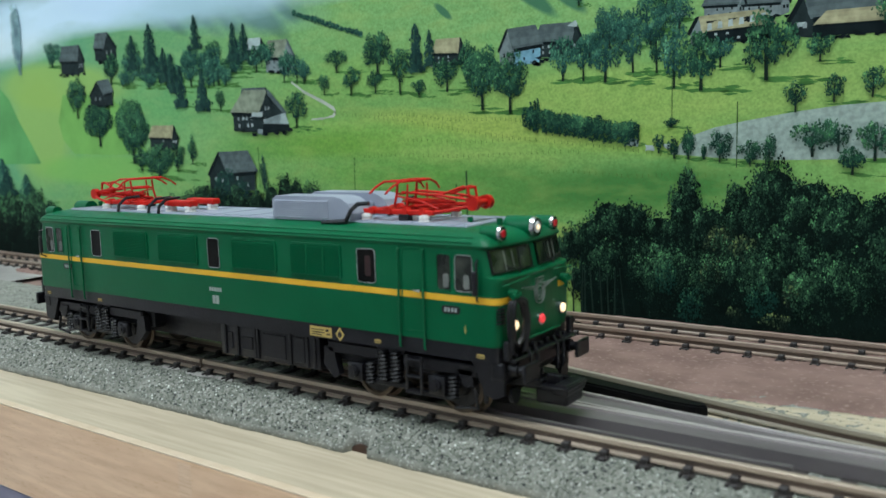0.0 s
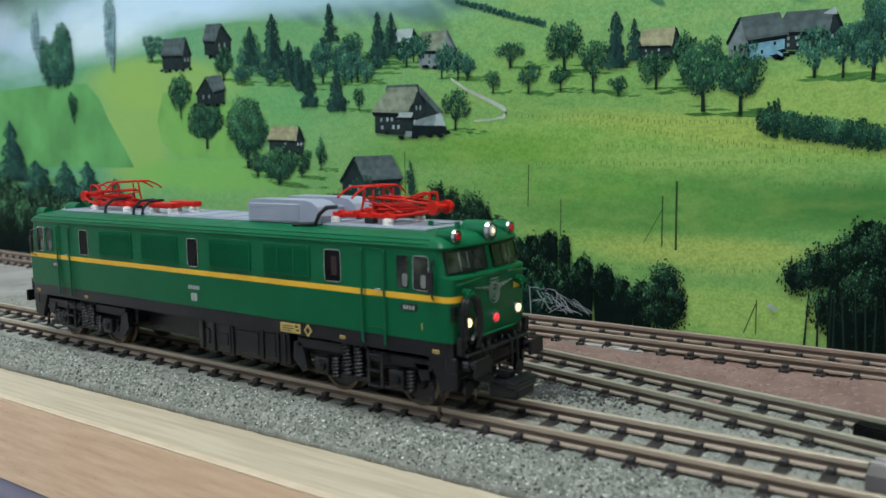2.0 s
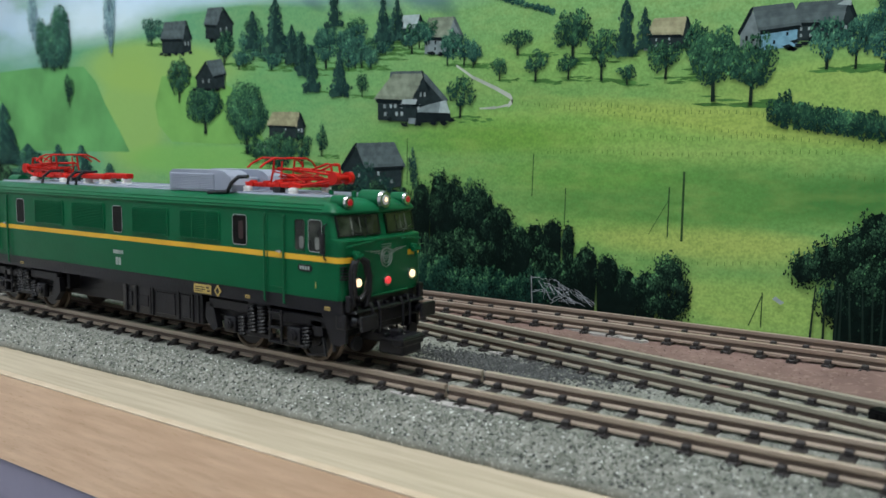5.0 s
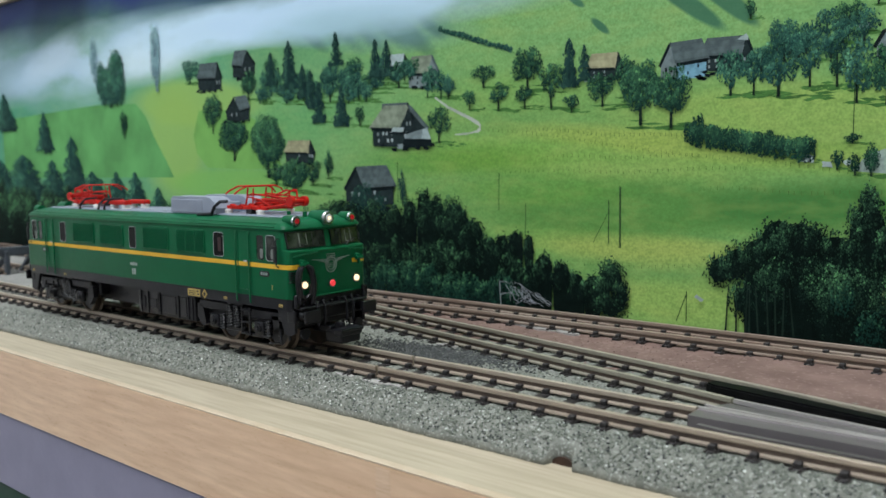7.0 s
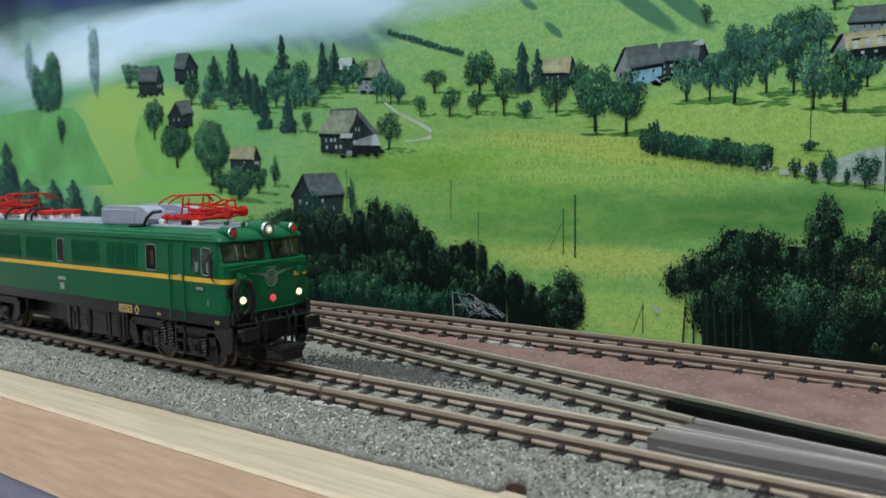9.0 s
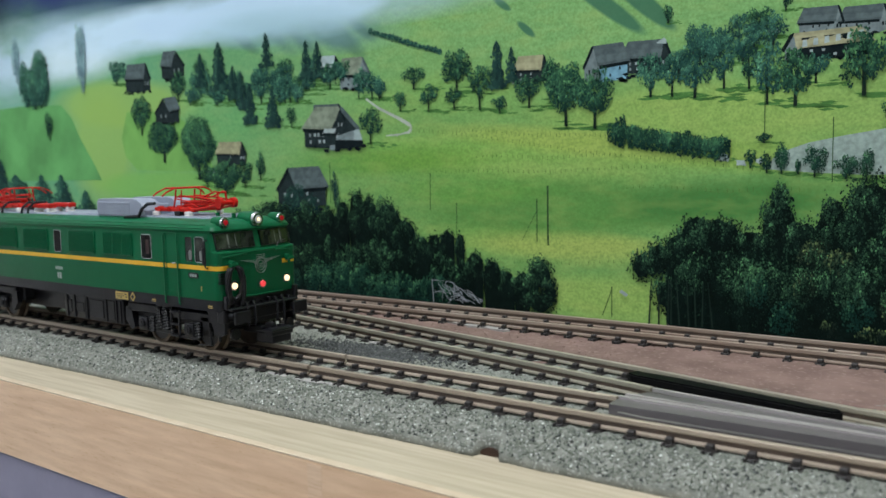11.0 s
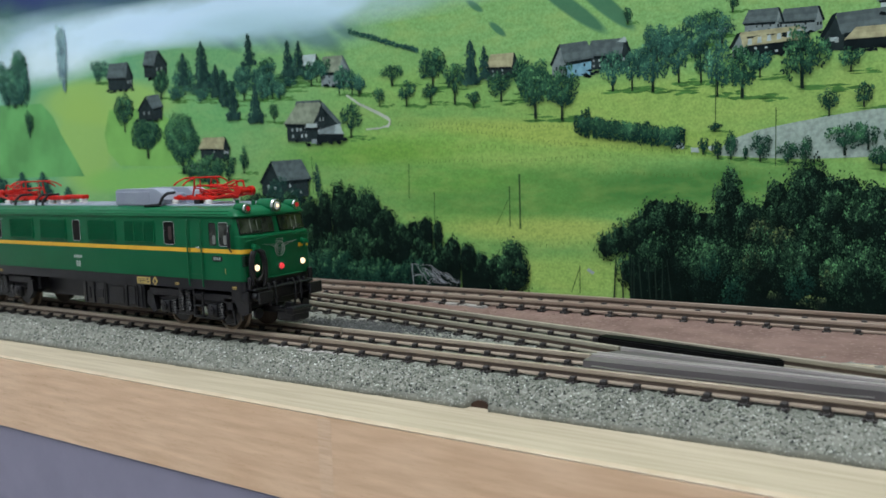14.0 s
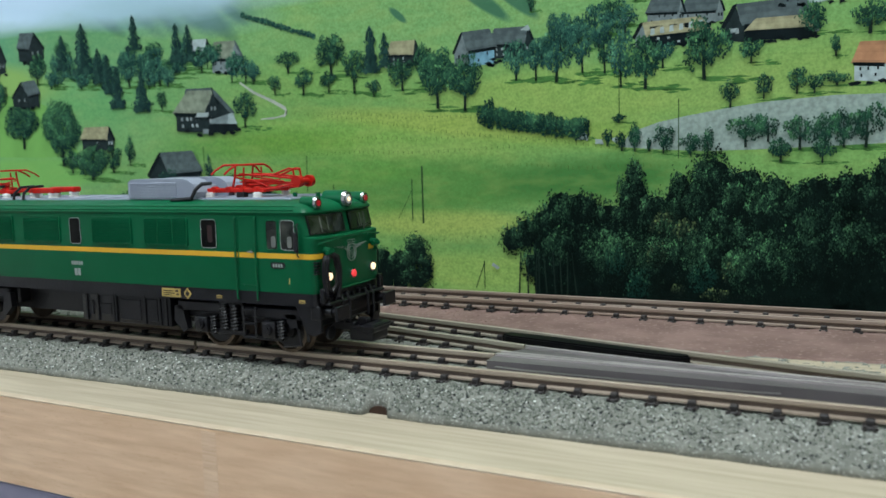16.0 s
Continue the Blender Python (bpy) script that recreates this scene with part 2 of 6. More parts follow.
def sweep(bm, pts, profile, dz=0.0):
    rings = []
    for i, p in enumerate(pts):
        a, b = pts[max(i - 1, 0)], pts[min(i + 1, len(pts) - 1)]
        d = Vector((b[0] - a[0], b[1] - a[1])).normalized()
        n = Vector((-d.y, d.x))
        rings.append([bm.verts.new((p[0] + n.x * o, p[1] + n.y * o, z + dz)) for o, z in profile])
    for r, s in zip(rings, rings[1:]):
        for k in range(len(profile)):
            m = (k + 1) % len(profile)
            # the web between head and foot takes the darker second material
            bm.faces.new((r[k], s[k], s[m], r[m])).material_index = 1 if len(profile) > 10 and k in (3, 11) else 0
    bm.faces.new(rings[0][::-1])
    bm.faces.new(rings[-1])
    bmesh.ops.recalc_face_normals(bm, faces=bm.faces)
    return bm


def sleeper_mesh():
    bm = bmesh.new()
    box(bm, -0.85, 0.85, -6.5, 6.5, -2.8, -1.84, bevel=0.12)
    for s in (-1, 1):
        for x in (-0.5, 0.5):
            box(bm, x - 0.17, x + 0.17, *sorted((s * 5.9, s * 6.75)), -2.3, -1.66, bevel=0.06)
    for y in (-4.5, 4.5):
        for s in (-1, 1):
            box(bm, -0.5, 0.5, y + s * 0.9 - 0.5, y + s * 0.9 + 0.5, -1.9, -1.12, bevel=0.12)
    bmesh.ops.scale(bm, vec=(MM, MM, MM), verts=bm.verts)
    me = bpy.data.meshes.new("sleeper")
    bm.to_mesh(me)
    bm.free()
    me.materials.append(SLEEPER)
    return me


SLEEPER_MESH = sleeper_mesh()


def along(line, gap):
    """Points every gap millimetres along a polyline, with the heading."""
    out, rest = [], gap / 2
    for a, b in zip(line, line[1:]):
        d = Vector((b[0] - a[0], b[1] - a[1]))
        n, s = d.length, rest
        while s < n:
            p = Vector(a) + d * (s / n)
            out.append((p.x, p.y, math.degrees(math.atan2(d.y, d.x))))
            s += gap
        rest = s - n
    return out


def offset(line, o):
    out = []
    for i, p in enumerate(line):
        a, b = line[max(i - 1, 0)], line[min(i + 1, len(line) - 1)]
        d = Vector((b[0] - a[0], b[1] - a[1])).normalized()
        out.append((p[0] - d.y * o, p[1] + d.x * o))
    return out


def track(line, label, gap=4.95, rails=(None, None), skip=lambda x, y: False, metal=None):
    t = thing("track", label, "track", "model railway tracks", "structure")
    for k, o in enumerate((-4.5, 4.5)):
        for piece in (rails[k] or [offset(line, o)]):
            part("rail", sweep(bmesh.new(), piece, RAIL_PROFILE), [metal or RAIL, RAIL_WEB], t)
    for x, y, a in along(line, gap):
        if skip(x, y):
            continue
        s = new("sleeper", SLEEPER_MESH)
        s.parent = t
        s.matrix_basis = pose(x * MM, y * MM, random.uniform(-0.05, 0.05) * MM, 0, 0, a + random.uniform(-1.2, 1.2))
    return t


def main_y(x):
    """The near track runs straight, and bends away far down the line."""
    return 0.0 if x > -120 else 0.00035 * (x + 120) ** 2


near_line = [(x, main_y(x)) for x in range(X0 + 190, 4, 12)] + [(3.8, 0.0)]
track(near_line, "weathered nickel-silver model track on black sleepers")
track([(4.4, 0.0), (60, 0.0), (120, 0.0), (260, 0.0)], "straight route of a model turnout on black sleepers", rails=(None, [[(4.4, 4.5), (30, 4.5), (55.0, 4.5)]]))
track([(-330, 31), (-260, 27), (-196, 25)], "short siding ending at a buffer stop", metal=RAIL_BACK)
stop = thing("buffer_stop", "grey-blue model buffer stop at the end of the siding", "buffer stop")
STOP_GREY = material("buffer_stop_grey", (0.055, 0.065, 0.085), (0.04, 0.048, 0.06), 0.5, scale=400)
for s in (-4.5, 4.5):
    part("strut", prism(bmesh.new(), [(-208, -2.0), (-206, -2.0), (-195.5, 5.2), (-197.5, 5.2)], 25.3 + s - 0.7, 25.3 + s + 0.7), STOP_GREY, stop)
    part("post", boxed(-197.6, -195.6, 25.3 + s - 0.7, 25.3 + s + 0.7, -2.0, 6.0, bevel=0.2), STOP_GREY, stop)
part("beam", boxed(-199.5, -197.4, 17.5, 33.0, 4.2, 7.2, bevel=0.3), STOP_GREY, stop)
track([(-330, 62), (-240, 56), (-170, 52.6), (-100, 52), (0, 52), (330, 52)], "rusty rear model track close to the backdrop", 5.2, metal=RAIL_BACK)


def branch_y(x):
    """Centre line of the diverging route."""
    if x < -30:
        k = (x + 30) / 75
        return 32.8 + 14.25 * -k - 1.2 * k * k if x > -105 else 45.85 + (x + 105) * -0.05
    if x < 52:
        return 27.1 - 0.19 * x
    return 17.22 - 0.19 * (x - 52) + 0.00125 * (x - 52) ** 2


branch_line = [(x, branch_y(x)) for x in frange(-92, 52, 30)]
far_rail = [(x, branch_y(x) + 4.6) for x in frange(-92, 52, 30)] + [(60, 20.0), (70, 17.9), (84, 15.2), (98, 12.6), (118, 9.6), (150, 6.4)]
near_rail = [(x, branch_y(x) - 4.55) for x in frange(-92, 50, 30)] + [(57.2, 11.5)]
track(branch_line, "olive-brown diverging model track", 5.0, rails=([near_rail], [far_rail]), metal=RAIL_OLIVE)

# the turnout's moulded middle: plate, black insert and check rails
PLATE = material("worn_grey_brown_plate", (0.185, 0.165, 0.170), (0.125, 0.112, 0.115), 0.4, 0.3, scale=150, stretch=(0.25, 1, 1), fine=0.1)
PLATE_EDGE = material("bright_worn_edge", (0.54, 0.50, 0.49), (0.36, 0.33, 0.32), 0.38, 0.3, scale=200, stretch=(0.25, 1, 1))
INSERT = material("matt_black_plastic", (0.003, 0.003, 0.004), (0.006, 0.006, 0.006), 0.5, scale=400, ior=1.2)
frog = thing("turnout_frog", "grey-brown moulded turnout plate with bright worn edges", "turnout part")
part("plate", prism(bmesh.new(), [(55.0, 4.9), (118, 4.9), (118, 5.6), (97, 6.6), (80, 7.9), (66, 9.2), (57.5, 9.6)], -1.6, -0.25, "xy"), PLATE, frog)
part("plate", prism(bmesh.new(), [(55.2, 1.0), (80, 1.5), (160, 1.9), (160, 4.3), (55.2, 4.3)], -1.9, -0.22, "xy"), PLATE, frog)
part("worn_edge", sweep(bmesh.new(), [(55.2, 4.6), (90, 4.55), (150, 4.5)], [(-0.3, -0.5), (0.3, -0.5), (0.3, 0.08), (-0.3, 0.08)]), PLATE_EDGE, frog)
part("worn_edge", sweep(bmesh.new(), [(57.6, 11.0), (66, 9.9), (80, 8.3), (97, 6.9), (125, 5.6), (160, 4.9)], [(-0.28, -0.5), (0.28, -0.5), (0.28, 0.06), (-0.28, 0.06)]), PLATE_EDGE, frog)
part("worn_edge", sweep(bmesh.new(), [(55.4, 6.3), (66, 5.9), (78, 5.3), (86, 4.95)], [(-0.22, -0.5), (0.22, -0.5), (0.22, 0.03), (-0.22, 0.03)]), PLATE_EDGE, frog)
part("check_rail", sweep(bmesh.new(), [(58, -2.2), (62, -2.7), (92, -2.7), (96, -2.2)], [(-0.35, -1.9), (0.35, -1.9), (0.35, -0.1), (-0.35, -0.1)]), PLATE, frog)
ins = bmesh.new()
prism(ins, [(51.3, 16.2), (52.6, 15.2), (66, 12.7), (78, 10.6), (81.6, 10.5), (82.8, 11.2), (82.2, 12.2), (70, 14.7), (58, 17.3), (52.0, 18.0)], -2.2, 0.42, "xy")
bmesh.ops.bevel(ins, geom=[e for e in ins.edges], offset=0.25, segments=2, affect="EDGES")
tagged(part("black_insert", ins, INSERT), "matt black plastic strip lying in the turnout", "plastic strip")

# loose ballast stones: the grains that stand out of the shoulder
STONE = material("ballast_stone", (0.188, 0.203, 0.168), (0.128, 0.140, 0.116), 0.85, scale=900, island=0.3)
grng = random.Random(11)


def grains(name, n, place, size, mat, label):
    v, f = [], []
    for _ in range(n):
        x, y, z = place()
        r = size * grng.uniform(0.5, 1.2)
        k = len(v)
        pts = [(r * grng.uniform(0.6, 1.1), 0, 0), (0, r * grng.uniform(0.6, 1.1), 0), (-r * grng.uniform(0.6, 1.1), 0, 0), (0, -r * grng.uniform(0.6, 1.1), 0),
               (0, 0, r * grng.uniform(0.5, 0.9)), (0, 0, -r * 0.5)]
        a = grng.uniform(0, 6.3)
        c, s = math.cos(a), math.sin(a)
        v += [((x + px * c - py * s) * MM, (y + px * s + py * c) * MM, (z + pz) * MM) for px, py, pz in pts]
        f += [(k + i, k + (i + 1) % 4, k + 4) for i in range(4)] + [(k + (i + 1) % 4, k + i, k + 5) for i in range(4)]
    me = bpy.data.meshes.new(name)
    me.from_pydata(v, [], f)
    me.materials.append(mat)
    return tagged(new(name, me), label, "gravel", kind="stuff")


def on_shoulder():
    x = grng.triangular(-180, 150, 60)
    e = ballast_edge(x)
    y = e + grng.uniform(0.15, 6.0)
    if abs(x - 43.5) < 2.1 and y < e + 2.4:
        y = e + 3.2
    return x, y, (bed_height(x, y) or -4.0) + 0.02


def between():
    x, y = grng.triangular(-150, 140, 30), grng.uniform(-7, 24)
    return x, y, bed_height(x, y) + 0.0


def on_earth():
    x, y = grng.triangular(-120, 140, 50), grng.uniform(20, 60)
    return x, y, -2.2 + rough(x, y, 0.5, 0.25) + rough(x, y, 1.7, 0.12) if y > 33.5 - 0.19 * x - 3 else -2.5


grains("ballast_stones", 9000, on_shoulder, 0.27, STONE, "loose grey ballast stones on the shoulder")
PALE_STONE = material("pale_quartz_grain", (0.52, 0.54, 0.50), (0.42, 0.44, 0.40), 0.5, scale=900, island=0.3)
grains("quartz_grains", 800, on_shoulder, 0.24, PALE_STONE, "pale quartz grains in the ballast shoulder")
grains("ballast_stones", 7000, between, 0.3, STONE, "loose grey ballast stones between the rails")
# dark grains imitate shaded pits between the stones, besides real dark specks
PIT_DARK = material("dark_ballast_grain", (0.045, 0.05, 0.05), (0.03, 0.033, 0.033), 0.8, scale=900, island=0.5)
grains("dark_grains", 1700, on_shoulder, 0.26, PIT_DARK, "dark grains standing for dark specks and shaded pits in the ballast shoulder")
DARK_STONE = material("dark_ballast_stone", (0.085, 0.09, 0.088), (0.05, 0.053, 0.052), 0.9, scale=900, island=0.5)


# scatters darker grains round one place between the routes
def dark_patch():
    x, y = grng.gauss(0, 9), grng.gauss(15.5, 2.6)
    return x, y, bed_height(x, y) + 0.1


grains("dark_ballast", 2600, dark_patch, 0.36, DARK_STONE, "patch of dark grey grains between the routes")
GLUE = material("pale_glue_film", (0.40, 0.385, 0.36), (0.27, 0.26, 0.245), 0.6, scale=260, contrast=(0.3, 0.7), bump=0.3)
for px, py, pr in ((3.2, 50.4, 2.6), (-3.0, 48.0, 3.0), (-10.0, 49.8, 2.4), (-3.0, 21.8, 1.8), (4.0, 46.4, 2.6), (9.5, 45.6, 2.0), (4.5, 0.6, 2.4), (9.0, -0.6, 1.8), (-2.0, -6.3, 1.5), (5.5, -6.4, 2.0), (11.0, -6.2, 1.4), (14.0, 1.2, 1.5), (-12.0, 36.0, 2.2)):
    ring = [(px + pr * 1.5 * (1 + 0.5 * noise.noise((k * 0.9, px, 0))) * math.cos(k * 0.3307), py + pr * 0.45 * (1 + 0.5 * noise.noise((k * 0.9, py, 5))) * math.sin(k * 0.3307)) for k in range(19)]
    tagged(part("plaster_patch", prism(bmesh.new(), ring, -2.6, -1.88, "xy"), GLUE), "thin pale glue film on the ground", "glue patch")
EARTH_GRAIN = material("earth_grain", (0.24, 0.16, 0.135), (0.15, 0.095, 0.08), 0.9, scale=900, island=0.5)
grains("earth_crumbs", 4500, on_earth, 0.2, EARTH_GRAIN, "red-brown earth crumbs between the tracks")


# ---- the room round the railway ----
floor_ob = part("floor", boxed(-1300, 1000, -1900, 168, -760, -740), FLOOR)
tagged(floor_ob, "plain grey floor round the cabinet", "floor", kind="structure")
for nm, b in (("wall_north", (-1300, 1000, 68, 168, -740, 1600)), ("wall_south", (-1300, 1000, -2000, -1900, -740, 1600)),
              ("wall_west", (-1400, -1300, -1900, 68, -740, 1600)), ("wall_east", (1000, 1100, -1900, 68, -740, 1600))):
    tagged(part(nm, boxed(*b), WALL), "plain off-white painted room wall", "wall", kind="structure")
tagged(part("ceiling", boxed(-1300, 1000, -1900, 168, 1600, 1660), WALL), "plain white ceiling", "ceiling", kind="structure")


# ---- printed landscape on the wall (millimetres along and up the print) ----
def print_paper():
    """The print's meadows, mist and far slopes: soft patches of ink laid over one another."""
    m = bpy.data.materials.new("printed_paper")
    m.use_nodes = True
    nt = m.node_tree
    b = nt.nodes["Principled BSDF"]
    b.inputs["Roughness"].default_value = 0.55
    b.inputs["Specular IOR Level"].default_value = 0.12
    tc = nt.nodes.new("ShaderNodeTexCoord")

    def texture(scale, detail, stretch=(1, 1, 1)):
        mp = nt.nodes.new("ShaderNodeMapping")
        mp.inputs["Scale"].default_value = stretch
        nt.links.new(tc.outputs["Object"], mp.inputs[0])
        n = nt.nodes.new("ShaderNodeTexNoise")
        n.inputs["Scale"].default_value, n.inputs["Detail"].default_value = scale, detail
        nt.links.new(mp.outputs[0], n.inputs["Vector"])
        return n.outputs["Fac"]

    def blend(fac, a, c, mode="MIX"):
        x = nt.nodes.new("ShaderNodeMix")
        x.data_type, x.blend_type = "RGBA", mode
        for sock, v in ((x.inputs[0], fac), (x.inputs[6], a), (x.inputs[7], c)):
            if isinstance(v, float):
                sock.default_value = v
            elif isinstance(v, tuple):
                sock.default_value = (*v, 1)
            else:
                nt.links.new(v, sock)
        return x.outputs[2]

    def span(v, lo, hi, a=0.0, c=1.0):
        r = nt.nodes.new("ShaderNodeMapRange")
        for k, q in (("From Min", lo), ("From Max", hi), ("To Min", a), ("To Max", c)):
            r.inputs[k].default_value = q
        nt.links.new(v, r.inputs["Value"])
        return r.outputs["Result"]

    warp = texture(18, 4)
    big = texture(9, 3, (1, 1, 2.4))
    col = blend(span(big, 0.35, 0.65), (0.190, 0.385, 0.085), (0.140, 0.325, 0.075))

    wisp = texture(38, 5, (0.45, 1, 1.3))

    def patch(x, z, rx, rz, colour, amount=1.0, turn=0.0, ragged=0.35, soft=1.0, veil=False):
        nonlocal col
        mp = nt.nodes.new("ShaderNodeMapping")
        mp.vector_type = "TEXTURE"
        mp.inputs["Location"].default_value = (x * MM, POSTER_Y * MM, z * MM)
        mp.inputs["Rotation"].default_value = (0, radians(-turn), 0)
        mp.inputs["Scale"].default_value = (rx * MM, 1, rz * MM)
        nt.links.new(tc.outputs["Object"], mp.inputs[0])
        g = nt.nodes.new("ShaderNodeTexGradient")
        g.gradient_type = "SPHERICAL"
        nt.links.new(mp.outputs[0], g.inputs[0])
        rag = span(wisp if veil else warp, 0.25, 0.75, 1 - ragged, 1 + ragged)
        mul = nt.nodes.new("ShaderNodeMath")
        mul.operation = "MULTIPLY"
        nt.links.new(rag, mul.inputs[0])
        nt.links.new(g.outputs["Fac"], mul.inputs[1])
        f = span(mul.outputs[0], 0.0, 0.6 * soft, 0.0, amount)
        col = blend(f, col, colour)

    # far slopes and the shaded wood at the top
    patch(40, 64, 130, 20, (0.185, 0.400, 0.115), 0.85)
    patch(-40, 85, 150, 18, (0.085, 0.240, 0.080), 0.6, 4)
    patch(-54, 69.5, 20, 5, (0.045, 0.140, 0.075), 0.55, -8, 1.0, 0.5)
    patch(-88, 71, 20, 4, (0.060, 0.150, 0.100), 0.5, -4, 1.0, 0.5)
    # yellow pastures
    patch(48, 41.5, 46, 8, (0.255, 0.420, 0.080), 0.85, -2)
    patch(90, 43, 34, 9, (0.240, 0.400, 0.085), 0.8)
    patch(-168, 50, 26, 16, (0.270, 0.500, 0.100), 0.85, 40)
    patch(-135, 28, 26, 9, (0.200, 0.430, 0.065), 0.75)
    patch(-20, 50, 40, 6, (0.200, 0.400, 0.080), 0.6)
    patch(-100, 47, 40, 10, (0.130, 0.370, 0.065), 0.6)
    patch(25, 3, 34, 6, (0.260, 0.430, 0.085), 0.9)
    patch(-5, 15, 24, 5, (0.220, 0.420, 0.075), 0.6)
    patch(20, 35, 60, 4, (0.200, 0.400, 0.065), 0.6, -4)
    patch(18, 13.5, 28, 4.5, (0.285, 0.430, 0.090), 0.85)
    patch(8, 32, 44, 4.5, (0.240, 0.415, 0.080), 0.75, -3)
    patch(-45, 44, 26, 4, (0.215, 0.400, 0.085), 0.6)
    patch(24, 36.5, 56, 3.6, (0.330, 0.440, 0.075), 0.7, -6)
    patch(12, 14.5, 30, 3.6, (0.330, 0.440, 0.085), 0.7)
    # deeper green hollows
    patch(10, 22.5, 46, 8, (0.080, 0.240, 0.040), 0.8, 2, 0.5)
    patch(-30, 36, 50, 6, (0.200, 0.410, 0.065), 0.6, -3)
    patch(60, 33, 40, 4, (0.230, 0.400, 0.070), 0.7, -4)
    patch(-12, 27, 30, 5, (0.120, 0.320, 0.045), 0.6)
    patch(52, 24, 30, 6, (0.040, 0.165, 0.030), 0.85, 3, 0.4)
    patch(-40, 34, 40, 5, (0.105, 0.280, 0.024), 0.6)
    patch(-215, 42, 40, 18, (0.060, 0.275, 0.075), 0.8)
    patch(-290, 50, 70, 30, (0.040, 0.205, 0.075), 0.8)
    # grass grain
    grain = texture(2100, 1, (1, 1, 1))
    col = blend(span(grain, 0.35, 0.68, 0.0, 0.36), col, (0.06, 0.14, 0.025))
    tuft = texture(700, 2, (0.7, 1, 1.3))
    col = blend(span(tuft, 0.4, 0.7, 0.0, 0.22), col, (0.05, 0.15, 0.02))
    clump = texture(230, 3, (0.5, 1, 1.6))
    col = blend(span(clump, 0.45, 0.75, 0.0, 0.22), col, (0.35, 0.45, 0.10))
    # the ink's overall density
    gain = nt.nodes.new("ShaderNodeVectorMath")
    gain.operation = "MULTIPLY"
    gain.inputs[1].default_value = (1.37, 1.26, 1.62)
    nt.links.new(col, gain.inputs[0])
    col = gain.outputs[0]
    patch(-230, 58, 210, 64, (0.090, 0.380, 0.280), 0.5)
    patch(-150, 55, 46, 9, (0.31, 0.51, 0.13), 0.85, -3, 0.3, 0.6)
    patch(-162, 42, 24, 24, (0.31, 0.50, 0.12), 0.8, -20, 0.3, 0.8)
    patch(-128, 28, 44, 6, (0.21, 0.48, 0.11), 0.75, 0, 0.4, 0.6)
    # strips of wood on the far slopes; the right-hand streaks are printed tree shadows
    for x, z, rx, rz, turn in ((-75, 70, 11, 3.0, -38), (-66, 68, 12, 3.0, -35), (-56.5, 68.2, 11, 3.4, -32), (-49.5, 66.5, 11, 3.0, -38), (-88, 69.5, 8, 2.4, -32), (-43, 68, 7, 2.0, -34)):
        patch(x, z, rx, rz, (0.040, 0.130, 0.085), 0.8, turn, 0.9, 0.6, True)
    for x, z, rx, rz, turn in ((25, 65.5, 12, 2.0, -37), (33, 65.3, 10.5, 2.1, -41), (5.7, 62.7, 3.4, 1.0, -40), (-0.6, 69, 3.2, 1.0, -35)):
        patch(x, z, rx, rz, (0.050, 0.165, 0.095), 0.9, turn, 0.6, 0.4, True)
    # shaded wood and drifting mist at the upper left
    patch(-330, 112, 190, 40, (0.016, 0.026, 0.075), 1.0, 0, 0.3)
    patch(-200, 108, 150, 30, (0.030, 0.052, 0.160), 1.0, -4, 0.4)
    patch(-110, 103, 110, 26, (0.042, 0.075, 0.190), 1.0, -4, 0.4)
    patch(-40, 95, 100, 18, (0.080, 0.170, 0.150), 0.85, -4, 0.3)
    patch(-290, 78, 80, 18, (0.30, 0.42, 0.52), 0.8, 0, 0.9, 1.0, True)
    patch(-235, 66, 50, 13, (0.36, 0.56, 0.58), 0.6, 0, 0.9, 1.0, True)
    patch(-215, 76, 90, 14, (0.50, 0.68, 0.82), 0.9, 3, 0.9, 1.0, True)
    patch(-184, 72, 48, 10, (0.74, 0.90, 0.98), 0.85, 0, 0.9, 1.0, True)
    patch(-240, 80, 40, 10, (0.60, 0.75, 0.86), 0.8, 10, 0.9, 1.0, True)
    patch(-140, 78, 66, 9.0, (0.66, 0.86, 1.0), 0.95, -1, 0.9, 1.0, True)
    patch(-92, 77.5, 78, 9.0, (0.60, 0.80, 0.98), 0.92, -1, 0.9, 1.0, True)
    patch(-48, 75.5, 66, 7.5, (0.56, 0.76, 0.90), 0.88, -2, 0.9, 1.0, True)
    patch(-80, 72.5, 44, 6, (0.50, 0.72, 0.84), 0.75, -2, 0.9, 1.0, True)
    patch(-66, 70, 40, 7, (0.36, 0.56, 0.62), 0.6, -6, 0.9, 1.0, True)
    patch(-10, 74, 40, 4, (0.32, 0.52, 0.48), 0.55, -3, 0.9, 1.0, True)
    nt.links.new(col, b.inputs["Base Color"])
    return m


poster = part("landscape_poster", boxed(-560, 330, POSTER_Y, POSTER_Y + 1.0, -8, 106), print_paper())
tagged(poster, "printed photograph of a green alpine valley with farmhouses and trees", "backdrop poster", kind="structure")


TAN_STRIP = material("tan_wooden_strip", (0.50, 0.43, 0.31), (0.42, 0.35, 0.25), 0.5, scale=500, stretch=(0.05, 1, 1))
BLUE_BOX = material("bright_blue_card", (0.02, 0.16, 0.60), (0.02, 0.13, 0.52), 0.4, scale=60)
tagged(part("wall_strip", boxed(-560, 330, 63.5, 67.5, 106.2, 112.5, bevel=0.3), TAN_STRIP), "tan wooden strip along the print's upper edge", "strip", kind="structure")
tagged(part("card_box", boxed(-263, -216, 56, 63.2, 106.2, 124, bevel=0.4), BLUE_BOX), "bright blue card box fixed to the wooden strip", "box")


